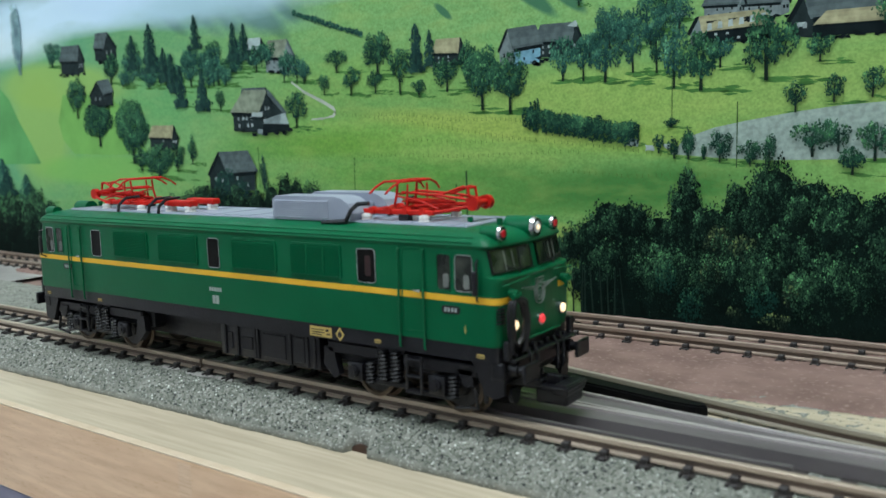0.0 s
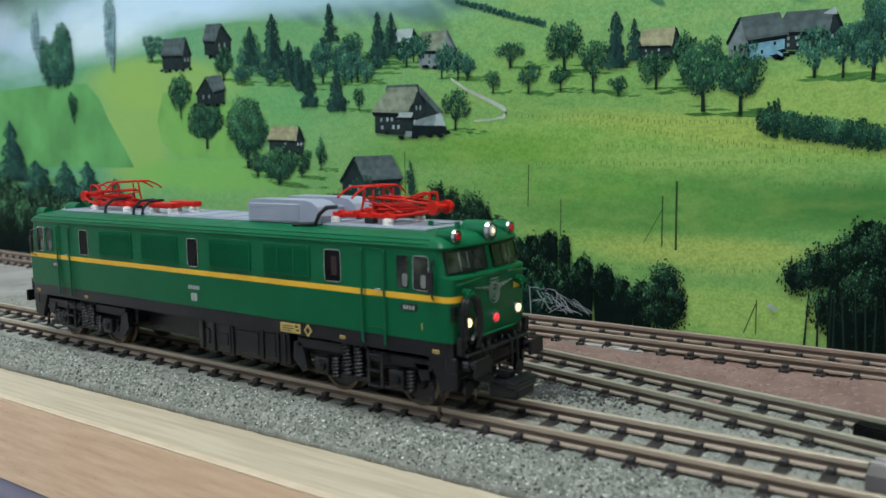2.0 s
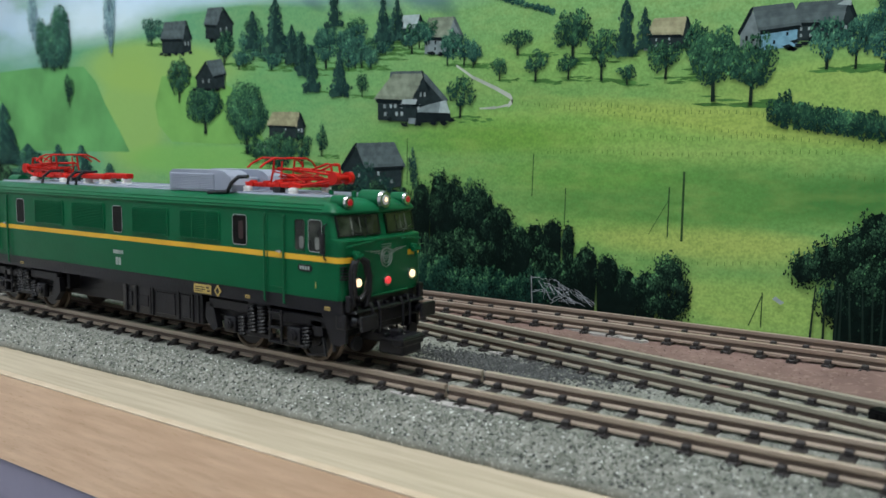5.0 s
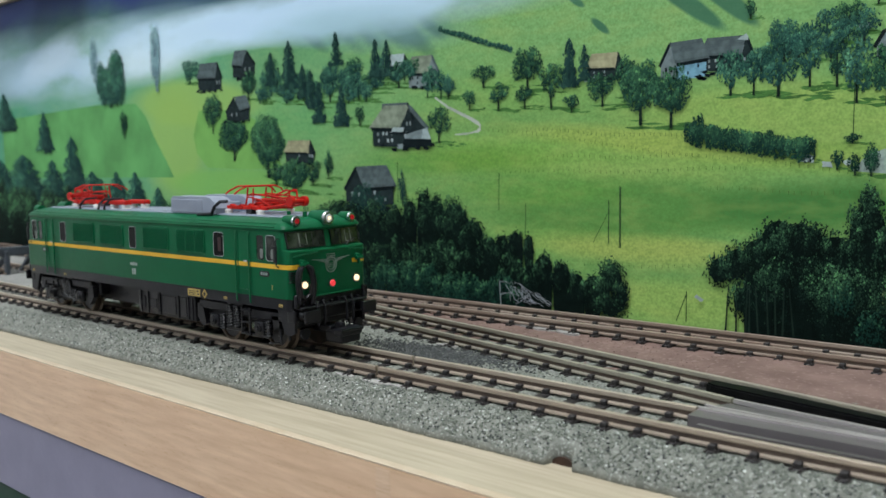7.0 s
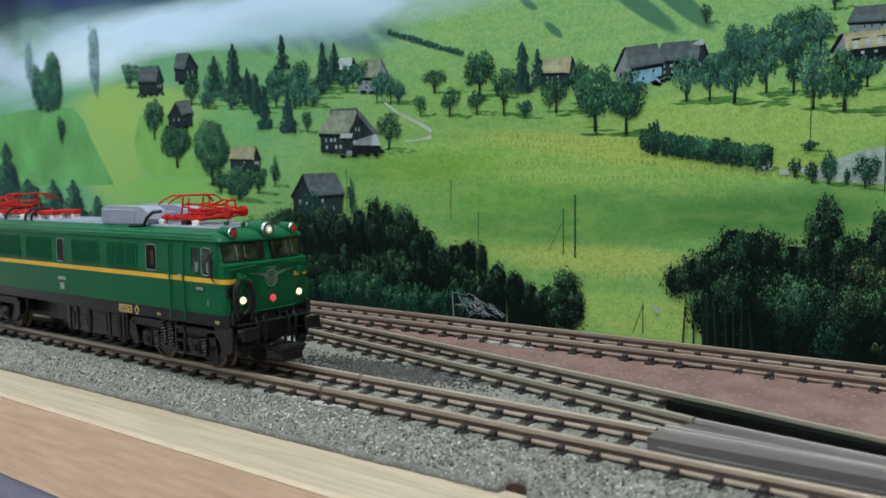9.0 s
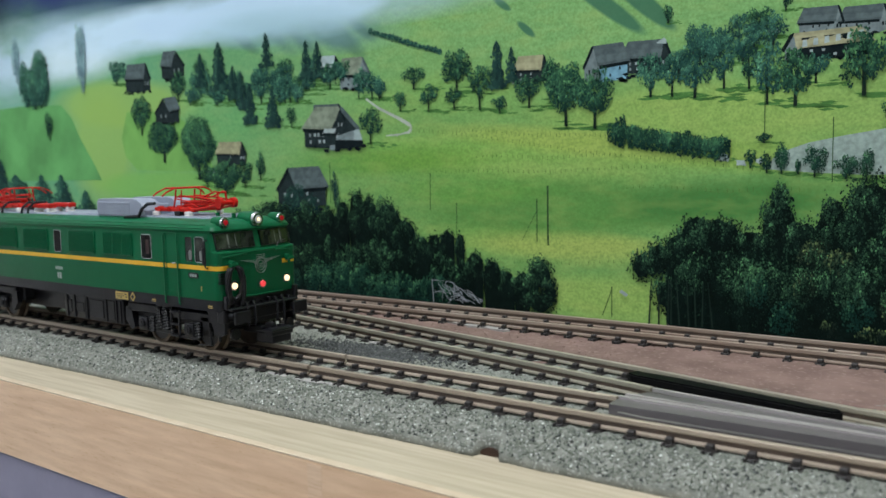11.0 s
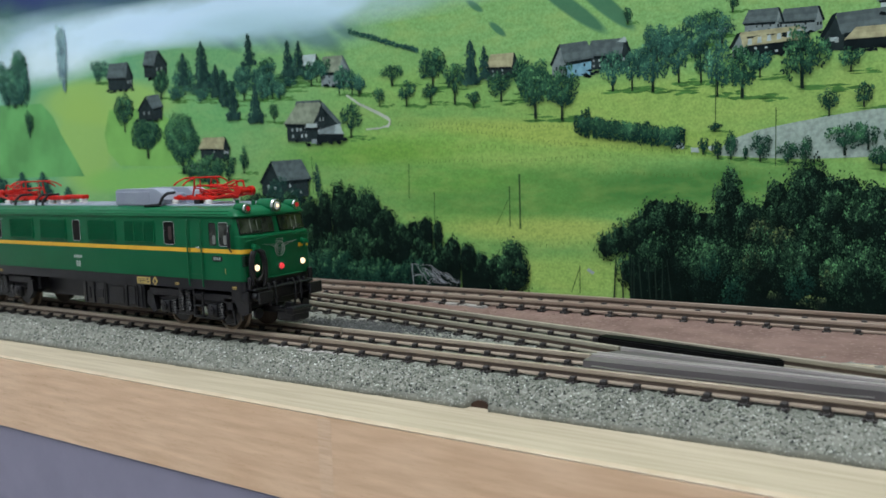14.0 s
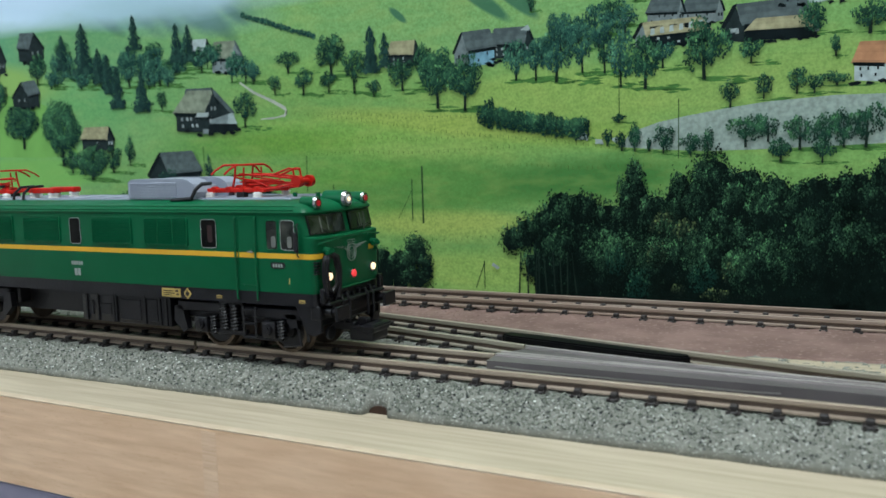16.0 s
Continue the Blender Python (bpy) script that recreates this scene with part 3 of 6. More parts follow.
def ink(name, c, island=0.3, rough=0.6, scale=350):
    return material(name, tuple(v * 1.18 for v in c), tuple(v * 0.8 for v in c), rough, scale=scale, island=island, ior=1.12)


def ink_ramp(name, dark, light, n=6, bend=1.0, island=0.22):
    """n inks of one hue, from its shade to its sunlit side."""
    out = []
    for k in range(n):
        q = (k / (n - 1)) ** bend
        out.append(ink(name, tuple(math.exp(math.log(a) * (1 - q) + math.log(b) * q) for a, b in zip(dark, light)), island))
    return out


INK_TRUNK = ink("ink_trunk", (0.012, 0.024, 0.018), 0.2)
INK_SHADE = ink("ink_grass_shadow", (0.075, 0.195, 0.050), 0.2)
# six leaf tones, then trunk and cast shadow
TREE_INKS = ink_ramp("ink_orchard_leaf", (0.007, 0.029, 0.022), (0.155, 0.375, 0.140)) + [INK_TRUNK, INK_SHADE]
HAZY_INKS = ink_ramp("ink_hazy_leaf", (0.012, 0.048, 0.042), (0.185, 0.425, 0.220)) + [INK_TRUNK, INK_SHADE]
CONIFER_INKS = ink_ramp("ink_conifer", (0.011, 0.036, 0.033), (0.100, 0.235, 0.135)) + [INK_TRUNK, INK_SHADE]
WOOD_INKS = ink_ramp("ink_wood_leaf", (0.0034, 0.0090, 0.0072), (0.108, 0.280, 0.112), island=0.3) + [INK_TRUNK, INK_SHADE]
GOLD_INKS = ink_ramp("ink_golden_leaf", (0.0060, 0.0120, 0.0090), (0.250, 0.330, 0.105), island=0.3) + [INK_TRUNK, INK_SHADE]
MIST_INKS = ink_ramp("ink_misty_leaf", (0.070, 0.130, 0.170), (0.330, 0.520, 0.520), island=0.1) + [INK_TRUNK, INK_SHADE]
rng = random.Random(7)
LAYER = [0]


class Print:
    """Flat printed shapes gathered into one mesh, each a little proud of the last."""

    def __init__(self):
        self.v, self.f, self.m = [], [], []
        LAYER[0] += 1
        self.y = POSTER_Y - 0.03 - 0.0018 * LAYER[0]

    def ground(self):
        """Lift that lays a shadow under everything printed before it."""
        return self.y - (POSTER_Y - 0.02)

    def poly(self, pts, mat, lift=0.0):
        n = len(self.v)
        self.v += [(x * MM, (self.y - lift) * MM, z * MM) for x, z in pts]
        self.f.append(tuple(range(n, n + len(pts))))
        self.m.append(mat)

    def leaf(self, x, z, r, mat, lift, wide=0.75, tall=1.15):
        """One spray of foliage: a small ragged star, taller than wide."""
        k = rng.choice((3, 4, 4))
        a0 = rng.uniform(0, 6.3)
        pts = []
        for i in range(2 * k):
            q = r * (rng.uniform(0.8, 1.3) if i % 2 else rng.uniform(0.5, 0.85))
            a = a0 + 3.1416 * i / k
            pts.append((x + wide * q * math.cos(a), z + tall * q * math.sin(a)))
        self.poly(pts, mat, lift)

    def cast(self, x, z, w, h, slope=-0.06, n=14):
        """A cast shadow on the grass: thin ragged strokes that trail off."""
        for _ in range(n):
            a = rng.uniform(-0.12, 1.0)
            dz = rng.gauss(0, 0.32) * h
            L = w * rng.uniform(0.14, 0.34) * (1.1 - 0.5 * abs(a))
            t = h * rng.uniform(0.12, 0.3)
            cx, cz = x + a * w, z + slope * a * w + dz
            self.poly([(cx - L, cz - slope * L), (cx - 0.3 * L, cz - t), (cx + L, cz + slope * L), (cx + 0.2 * L, cz + t)], 7, self.ground() + 0.0004 * rng.random())

    def make(self, name, mats=None, label=""):
        me = bpy.data.meshes.new(name)
        me.from_pydata(self.v, [], self.f)
        for m in (mats or TREE_INKS):
            me.materials.append(m)
        me.polygons.foreach_set("material_index", self.m)
        ob = new(name, me)
        ob.parent = poster
        if label:
            ob["label"] = label
        return ob


def tone_of(lit):
    return max(0, min(5, int(lit)))


def foliage(p, cx, cz, rx, rz, size, tone=2.0, spread=1.5, fill=1.0, seed=0.0, droop=0.0):
    """One rounded mass of leaves, sunlit from the upper left, with darker hollows in it."""
    n = int(fill * 2.6 * rx * rz / (size * size)) + 8
    for _ in range(n):
        a, q = rng.uniform(0, 6.283), math.sqrt(rng.random())
        edge = 1.0 + 0.30 * noise.noise((3.0 * math.cos(a) + seed, 3.0 * math.sin(a), cx * 0.7))
        dx, dz = q * math.cos(a) * edge, q * math.sin(a) * edge
        x, z = cx + dx * rx, cz + dz * rz
        if droop and dz < -0.3:
            z -= droop * rz * rng.random() * (1 - abs(dx))
        hollow = noise.noise((x * 0.17 / size, z * 0.11 / size, seed + 4.4)) + 0.6 * noise.noise((x * 0.42 / size, z * 0.26 / size, seed + 1.4))
        if q > 0.55 and hollow < -0.42:
            continue
        if rng.random() < 0.08:
            x, z = cx + 1.14 * dx * rx, cz + 1.14 * dz * rz
        lit = tone + spread * (0.62 * dz - 0.42 * dx) + 2.3 * hollow + rng.gauss(0, 0.75)
        p.leaf(x, z, size * rng.uniform(0.6, 1.1), tone_of(lit), 0.004 + 0.009 * rng.random() + 0.002 * tone_of(lit))


def printed_tree(x, z, w, h, tone=1.9, trunk=0.24, inks=None, shadow=True):
    p = Print()
    if trunk:
        if shadow:
            p.cast(x, z + 0.1, 1.15 * w, 0.09 * h + 0.15)
        t = max(0.17, 0.04 * w)
        lean = rng.uniform(-0.03, 0.03) * w
        p.poly([(x - t, z), (x + t, z), (x + lean + t * 0.6, z + h * 0.6), (x + lean - t * 0.6, z + h * 0.6)], 6)
        for s in (-1, 1):
            p.poly([(x + lean - 0.1, z + h * 0.25), (x + lean + 0.1, z + h * 0.25), (x + s * w * 0.24, z + h * 0.55), (x + s * w * 0.24 - 0.1, z + h * 0.55)], 6)
    size = max(0.18, min(0.30, 0.030 * (w + h) * 0.6))
    base, top = z + h * trunk, z + h
    mid, hh = (base + top) / 2, (top - base) / 2
    lumps = max(5, int(w * h / 11))
    foliage(p, x + rng.uniform(-0.05, 0.05) * w, mid - 0.05 * hh, 0.29 * w, 0.66 * hh, size * 1.1, tone - 0.8, 1.2, 0.8, x, 0.5)
    for k in range(lumps):
        a = 6.283 * (k + rng.uniform(-0.3, 0.3)) / lumps + 0.6
        r = rng.uniform(0.5, 0.95)
        lx, lz = x + 0.42 * w * r * math.cos(a), mid + 0.78 * hh * r * math.sin(a)
        s = rng.uniform(0.26, 0.5)
        foliage(p, lx, lz, s * w * 0.5, s * hh * 1.05, size, tone + 0.6 * (lz - mid) / hh - 0.35 * (lx - x) / w, 1.5, 0.9, k + x, 0.4)
    return p.make("printed_tree", inks)


def printed_conifer(x, z, w, h, tone=1.2, inks=None):
    p = Print()
    p.cast(x, z + 0.1, 1.3 * w, 0.05 * h + 0.1, n=8)
    p.poly([(x, z + h), (x - w * 0.08, z + h * 0.5), (x - w * 0.12, z + 0.12 * h), (x, z - 0.02 * h), (x + w * 0.12, z + 0.12 * h), (x + w * 0.08, z + h * 0.5)], 0)
    size = max(0.2, min(0.40, 0.024 * (w + h)))
    for k in range(int(1.5 * w * h / (size * size) * 0.5)):
        q = 0.02 + 0.98 * rng.random() ** 1.25
        ww = w * 0.46 * (1 - q) ** 0.6 * (0.78 + 0.6 * noise.noise((q * 12, x, 0.5))) + 0.12
        dx = rng.uniform(-1, 1)
        lit = tone - 0.9 * dx + 2.4 * noise.noise((x + dx * 2, q * 7, 2.2)) + rng.gauss(0, 0.4)
        p.leaf(x + dx * ww, z + q * h * 0.99 - 0.03 * h * abs(dx), size * (1.15 - 0.6 * q), tone_of(lit), 0.006 + 0.008 * rng.random(), 0.8, 1.3)
    return p.make("printed_conifer", inks or CONIFER_INKS)


def printed_bush(x, z, w, h, tone=1.7, inks=None):
    p = Print()
    p.cast(x, z, 0.9 * w, 0.1 * h + 0.1, n=7)
    foliage(p, x, z + h * 0.42, 0.5 * w, 0.5 * h, max(0.2, 0.05 * h), tone - 0.4, 1.5, 1.2, x, 0.2)
    for k in range(3):
        foliage(p, x + (k - 1) * 0.27 * w, z + h * rng.uniform(0.45, 0.66), 0.22 * w, 0.34 * h, max(0.2, 0.05 * h), tone, 1.7, 1.0, x + k)
    return p.make("printed_bush", inks)


def printed_wood(masses, tone, size, inks, label, floor_z=-3.0, body=True):
    """A wood at the valley's foot: a black-green mass with the sunlit crowns of single trees in front.
    masses: middle, height and half sizes of each crown, from the back to the front."""
    p = Print()
    if body:
        for cx, cz, rx, rz in masses:
            n = 20
            ring = []
            for k in range(n):
                a = 6.283 * k / n
                e = (0.84 if body is True else 0.66) + 0.16 * noise.noise((3 * math.cos(a), 3 * math.sin(a), cx))
                ring.append((cx + rx * e * math.cos(a), cz + rz * e * math.sin(a)))
            p.poly(ring, 0, 0.0008 * rng.random())
            if body is True and cz - 0.3 * rz > floor_z:
                p.poly([(cx - 0.72 * rx, floor_z), (cx + 0.72 * rx, floor_z), (cx + 0.84 * rx, cz), (cx - 0.84 * rx, cz)], 0, 0.0008 * rng.random())
    for k, (cx, cz, rx, rz) in enumerate(masses):
        own = tone + 0.9 * noise.noise((cx * 0.31, cz * 0.27, 3.3))
        foliage(p, cx, cz, rx, rz, size, own - 0.45, 2.6, 0.7, cx * 1.7)
        for _ in range(max(3, int(rx * rz / 4))):
            a, q = rng.uniform(-0.3, 3.4), rng.uniform(0.3, 0.95)
            r = rng.uniform(0.16, 0.34)
            foliage(p, cx + q * rx * math.cos(a), cz + q * rz * math.sin(a) * 0.95, r * rx, r * rz * 1.1, size * 0.85, own + 0.9 * math.sin(a) - 0.6 * math.cos(a) - 0.2, 2.6, 0.75, a + cx)
    return p.make("printed_wood", inks, label)


def crown_row(x0, z0, x1, z1, r, n, wobble=1.0):
    """Crowns in a row from one place to another, uneven in size."""
    out = []
    for k in range(n):
        q = (k + 0.5) / n
        s = r * rng.uniform(0.75, 1.25)
        out.append((x0 + (x1 - x0) * q + rng.uniform(-0.3, 0.3) * r, z0 + (z1 - z0) * q + rng.uniform(-0.5, 0.4) * wobble, s, s * rng.uniform(1.0, 1.4)))
    return out


# fields: strips of meadow mown at different times, grey gravel and a pale road
INK_POND = ink("ink_grey_gravel", (0.30, 0.385, 0.345), 0.15, scale=900)
INK_ROAD = ink("ink_pale_road", (0.46, 0.50, 0.44), 0.0, scale=200)
p = Print()
p.poly([(58.0, 30.6), (60.5, 33.6), (66, 35.4), (72, 36.5), (80, 37.7), (87, 38.5), (99, 39.1), (130, 38.5), (130, 30.5), (88, 29.4), (76, 29.3), (67, 29.8)], 0)
p.make("printed_gravel", [INK_POND], "grey gravel area in the printed valley")
p = Print()
ROAD = [(-42.4, 50.2), (-37.9, 47.4), (-31.7, 44.7), (-28.2, 42.9), (-27.6, 41.9), (-28.6, 41.1), (-31.8, 40.6), (-36.0, 40.5)]
for i, ((xa, za), (xb, zb)) in enumerate(zip(ROAD, ROAD[1:])):
    wa, wb = 0.25 + 0.09 * min(i, 4), 0.25 + 0.09 * min(i + 1, 4)
    if i > 4:
        wa, wb = 0.3, 0.15
    p.poly([(xa, za - wa), (xb, zb - wb), (xb + 0.1, zb + wb), (xa + 0.1, za + wa)], 0)
p.make("printed_road", [INK_ROAD], "pale track in the printed meadow")

# mown fields beyond the farmhouses, parted by straight margins
INK_FIELD = ink("ink_deep_meadow", (0.135, 0.375, 0.125), 0.0, scale=60)
INK_FIELD_EAST = ink("ink_fresh_meadow", (0.195, 0.430, 0.110), 0.0, scale=60)
p = Print()
p.poly([(-300, 30), (-163.5, 30), (-168.0, 36), (-175.5, 45), (-180.0, 52.0), (-186.5, 57.0), (-215, 58), (-300, 56)], 0)
p.poly([(-147.0, 52.3), (-150.5, 44.0), (-149.0, 38.0), (-143.0, 33.2), (-120, 32.5), (-104, 33.0), (-112, 46), (-126, 51.5)], 1)
p.make("printed_field", [INK_FIELD, INK_FIELD_EAST], "mown meadows in the printed valley")

# fences, poles and stays
INK_POLE = ink("ink_pole", (0.030, 0.070, 0.026), 0.2)
INK_POST = ink("ink_fence_post", (0.085, 0.175, 0.040), 0.2)
p = Print()
for x0, z0, x1, z1, n in ((-25, 41, 60, 29.5, 60), (-14, 40.5, 26, 37.5, 34), (-20, 30.5, 40, 30.8, 44), (30, 26.8, 66, 26.0, 26), (-8, 34, 30, 33.5, 28), (2, 9.5, 30, 10.5, 18)):
    for k in range(n):
        q = (k + rng.uniform(-0.2, 0.2)) / n
        x, z = x0 + (x1 - x0) * q, z0 + (z1 - z0) * q + 0.3 * math.sin(q * 9)
        p.poly([(x - 0.06, z), (x + 0.06, z), (x + 0.05, z + 0.75), (x - 0.05, z + 0.75)], 0)
p.make("printed_fence", [INK_POST])["kind"] = "stuff"
for x0, z0, x1, z1, w in ((10.8, 27.5, 10.8, 14.0, 0.22), (8.0, 24.5, 7.95, 14.6, 0.13), (8.0, 22.0, 4.1, 15.0, 0.07), (-22.1, 30.7, -22.3, 21.6, 0.11), (-14.3, 23.5, -14.4, 15.5, 0.1),
                          (26.4, 5.6, 26.4, -1.0, 0.11), (26.3, 4.8, 24.2, -0.9, 0.1), (58.0, 47.0, 58.0, 36.0, 0.08), (70.2, 40.0, 70.2, 28.0, 0.09), (-56, 34, -56, 23, 0.1)):
    p = Print()
    p.poly([(x0 - w, z0), (x0 + w, z0), (x1 + w, z1), (x1 - w, z1)], 0)
    p.make("printed_pole", [INK_POLE])

# farmhouses: 0 dark timber, 1 pale shingle, 2 slate, 3 white wall, 4 tan roof, 5 blue wall, 6 window, 7 red roof, 8 shade, 9 grey wall
INKS_HOUSE = [ink("ink_dark_timber", (0.020, 0.032, 0.034), 0.3, scale=700), ink("ink_shingle_roof", (0.215, 0.255, 0.190), 0.2, scale=700), ink("ink_slate_roof", (0.088, 0.118, 0.122), 0.25, scale=700),
              ink("ink_white_wall", (0.38, 0.47, 0.47), 0.15, scale=700), ink("ink_tan_roof", (0.340, 0.330, 0.200), 0.2, scale=700), ink("ink_blue_wall", (0.175, 0.350, 0.450), 0.15, scale=700),
              ink("ink_pale_window", (0.30, 0.36, 0.36), 0.3), ink("ink_red_roof", (0.42, 0.22, 0.12), 0.2), ink("ink_house_shade", (0.008, 0.014, 0.016), 0.2), ink("ink_grey_wall", (0.190, 0.240, 0.245), 0.3, scale=700)]


def printed_house(x0, z0, x1, z1, roof, wall, gable=0.42, windows=3, turn=1, end_wall=None, lean=0.10, label="printed farmhouse"):
    """A house at a corner: a long side under its roof plane, and a gable end in shade.
    gable: share of the width that the gable end takes; turn 1: gable to the right, -1: to the left."""
    w, h = x1 - x0, z1 - z0
    p = Print()

    def at(u, v):
        return (x0 + w * u if turn > 0 else x1 - w * u, z0 + h * v)

    def quad(pts, mat, lift):
        q = [at(u, v) for u, v in pts]
        p.poly(q if turn > 0 else q[::-1], mat, lift)

    g = 1 - gable
    eave = 0.46
    end = wall if end_wall is None else end_wall
    apex = g + gable * 0.42
    quad([(0.04, 0.02), (g, -0.04), (g, eave), (0.04, eave + 0.06)], wall, 0.004)
    quad([(g, -0.04), (0.97, 0.04), (0.97, eave), (apex, 0.92), (g, eave)], end, 0.005)
    # roof plane in courses, each a little uneven
    n = 6
    for k in range(n):
        a, b = k / n, (k + 1) / n + 0.02
        j = rng.uniform(-0.006, 0.006)

        def edge(q, side):
            if side == 0:
                return (-0.03 + (lean + 0.06) * q, eave + 0.01 + (0.99 - eave) * q)
            return (g + 0.03 + (apex - g - 0.03) * q, eave - 0.06 + (1.03 - eave) * q)
        quad([edge(a, 0), (edge(a, 1)[0] + j, edge(a, 1)[1]), (edge(b, 1)[0] + j, edge(b, 1)[1]), edge(b, 0)], roof, 0.008 + 0.0004 * k)
    # far verge and shaded eaves
    quad([(apex - 0.02, 1.0), (apex + 0.03, 0.95), (1.02, eave - 0.05), (0.98, eave - 0.12), (apex, 0.84)], 8 if roof != 1 else 2, 0.012)
    quad([(0.02, eave - 0.06), (g, eave - 0.13), (g, eave - 0.03), (0.0, eave + 0.03)], 8, 0.009)
    for k in range(windows):
        for v in (0.10, 0.27):
            if rng.random() < 0.8:
                u = 0.09 + (g - 0.15) * (k + rng.uniform(0.2, 0.5)) / windows
                quad([(u, v), (u + 0.035, v), (u + 0.035, v + 0.085), (u, v + 0.085)], 6 if wall in (0, 2, 8) else 8, 0.011)
    for k in range(2):
        u = g + gable * (0.24 + 0.32 * k)
        quad([(u, 0.2), (u + 0.04, 0.2), (u + 0.04, 0.33), (u, 0.33)], 6 if end in (0, 2, 8) else 8, 0.011)
    for _ in range(7):
        u = rng.uniform(0.0, 1.15)
        p.leaf(*at(u, rng.uniform(-0.10, 0.03)), 0.06 * h + 0.2, 8, 0.013, 1.4, 0.7)
    return p.make("printed_house", INKS_HOUSE, label)


# the village: long grey roofs behind, a tan-roofed row, the great barn
for a in ((63.6, 55.0, 71.5, 60.0, 2, 9, 0.2, 4), (70.5, 54.6, 79.0, 59.4, 2, 9, 0.2, 3), (61.0, 50.6, 76.4, 55.8, 4, 8, 0.2, 5, -1, 9), (78.6, 50.4, 95.5, 57.6, 2, 8, 0.24, 0, -1, 0), (83.0, 50.2, 96.0, 54.4, 4, 8, 0.1, 0), (101.7, 41.4, 110.5, 48.5, 7, 3, 0.4, 3), (88.5, 56.5, 99.0, 61.5, 9, 3, 0.3, 3),
          (28.6, 50.8, 39.6, 57.4, 2, 0, 0.25, 4), (19.8, 49.8, 30.4, 57.5, 2, 5, 0.36, 2, -1, 9), (2.4, 50.9, 11.4, 56.8, 4, 0, 0.25, 2), (-51.6, 53.1, -40.5, 61.2, 1, 9, 0.4, 3), (-58.5, 56.7, -50.8, 62.4, 3, 0, 0.4, 2),
          (-147.0, 58.6, -133.0, 67.6, 2, 0, 0.3, 0), (-127.6, 61.6, -115.5, 70.0, 2, 0, 0.6, 0)):
    printed_house(*a)
p = Print()
for k in range(6):
    p.poly([(64.5 + 1.9 * k, 53.0 + 0.18 * k), (65.4 + 1.9 * k, 53.1 + 0.18 * k), (65.3 + 1.9 * k, 54.3 + 0.18 * k), (64.6 + 1.9 * k, 54.2 + 0.18 * k)], 3, 0.01)
for x, z, r in ((50.2, 33.0, 1.2), (53.6, 31.9, 0.9), (57.2, 32.2, 0.8), (37.6, 56.8, 0.9), (59.5, 56.5, 1.0), (2.4, 51.3, 0.7), (80.5, 52.5, 0.7), (-105.5, 31.8, 1.6)):
    p.leaf(x, z, r, 3, 0.01, 1.3, 0.8)
p.make("printed_white_walls", INKS_HOUSE)
for k in range(19):
    printed_bush(-18.5 - 1.2 * k, 59.4 + 0.40 * k + rng.uniform(-0.15, 0.15), 1.35, rng.uniform(1.0, 1.6), 1.2, HAZY_INKS)

ORCHARD = [
    (-138.9, 44.3, 9.5, 13.0), (-127.7, 35.3, 15.0, 13.5), (-110.6, 29.8, 14.5, 18.4), (-119.3, 54.3, 9.0, 8.7), (-69.7, 43.9, 4.3, 6.0), (-30.8, 46.4, 4.5, 5.1), (-22.0, 45.8, 6.3, 6.8),
    (-14.3, 45.9, 5.0, 5.9), (-26.4, 51.5, 7.8, 6.1), (-13.4, 49.7, 9.0, 10.6), (-6.9, 45.4, 6.5, 10.2), (-1.4, 44.3, 4.4, 4.3), (6.4, 45.1, 6.8, 8.1), (11.8, 46.6, 6.3, 9.2), (15.7, 40.6, 9.6, 14.0), (22.6, 39.8, 8.6, 12.3)]
VILLAGE_TREES = [
    (38.8, 60.2, 2.4, 4.0), (52.9, 53.8, 6.3, 7.2), (56.7, 55.4, 4.8, 5.9), (47.4, 51.2, 5.6, 6.2), (35.1, 45.7, 6.8, 9.9), (39.7, 45.5, 5.4, 9.7),
    (44.4, 44.9, 8.0, 11.7), (50.2, 46.4, 5.6, 11.4), (55.0, 46.0, 5.5, 10.2), (67.0, 46.2, 4.9, 6.1), (58.4, 42.9, 5.0, 11.5), (63.5, 42.3, 8.4, 10.5), (61.5, 60.0, 3.2, 5.5)]
MIDDLE_TREES = [
    (-44.7, 50.3, 5.6, 7.2), (-40.2, 49.8, 5.5, 7.2), (-54.8, 53.4, 7.6, 8.0), (-72.4, 56.8, 7.4, 6.3), (-66.1, 52.7, 8.5, 5.3), (-62.9, 54.7, 6.2, 5.8),
    (-49.8, 56.6, 5.8, 4.2), (-81.7, 51.3, 9.2, 9.2), (-151.2, 61.5, 9.5, 8.1), (-108.0, 60.0, 8.0, 6.0), (-70.0, 51.0, 6.0, 6.0)]
CONIFERS = [(-99.4, 56.4, 11.0, 14.3), (-93.4, 53.3, 6.8, 9.8), (-86.6, 45.9, 7.5, 11.7), (-77.2, 44.5, 8.1, 11.3), (-78.9, 61.6, 6.3, 9.4), (-59.1, 57.0, 5.7, 9.6),
            (-63.3, 57.1, 6.0, 10.1), (-2.1, 50.2, 6.5, 10.8), (1.8, 51.2, 4.0, 8.0), (-89.9, 50.2, 7.2, 11.0), (-108.0, 58.0, 7.0, 10.0)]
HEDGE = [(58.6, 29.8, 2.4, 4.2), (55.5, 30.8, 2.3, 4.2), (61.3, 29.6, 4.0, 6.0), (64.3, 29.6, 1.5, 2.8), (67.2, 29.0, 4.4, 6.2), (72.6, 28.6, 4.6, 5.0), (76.0, 28.2, 2.8, 6.2), (58.0, 35.6, 3.4, 2.0)]
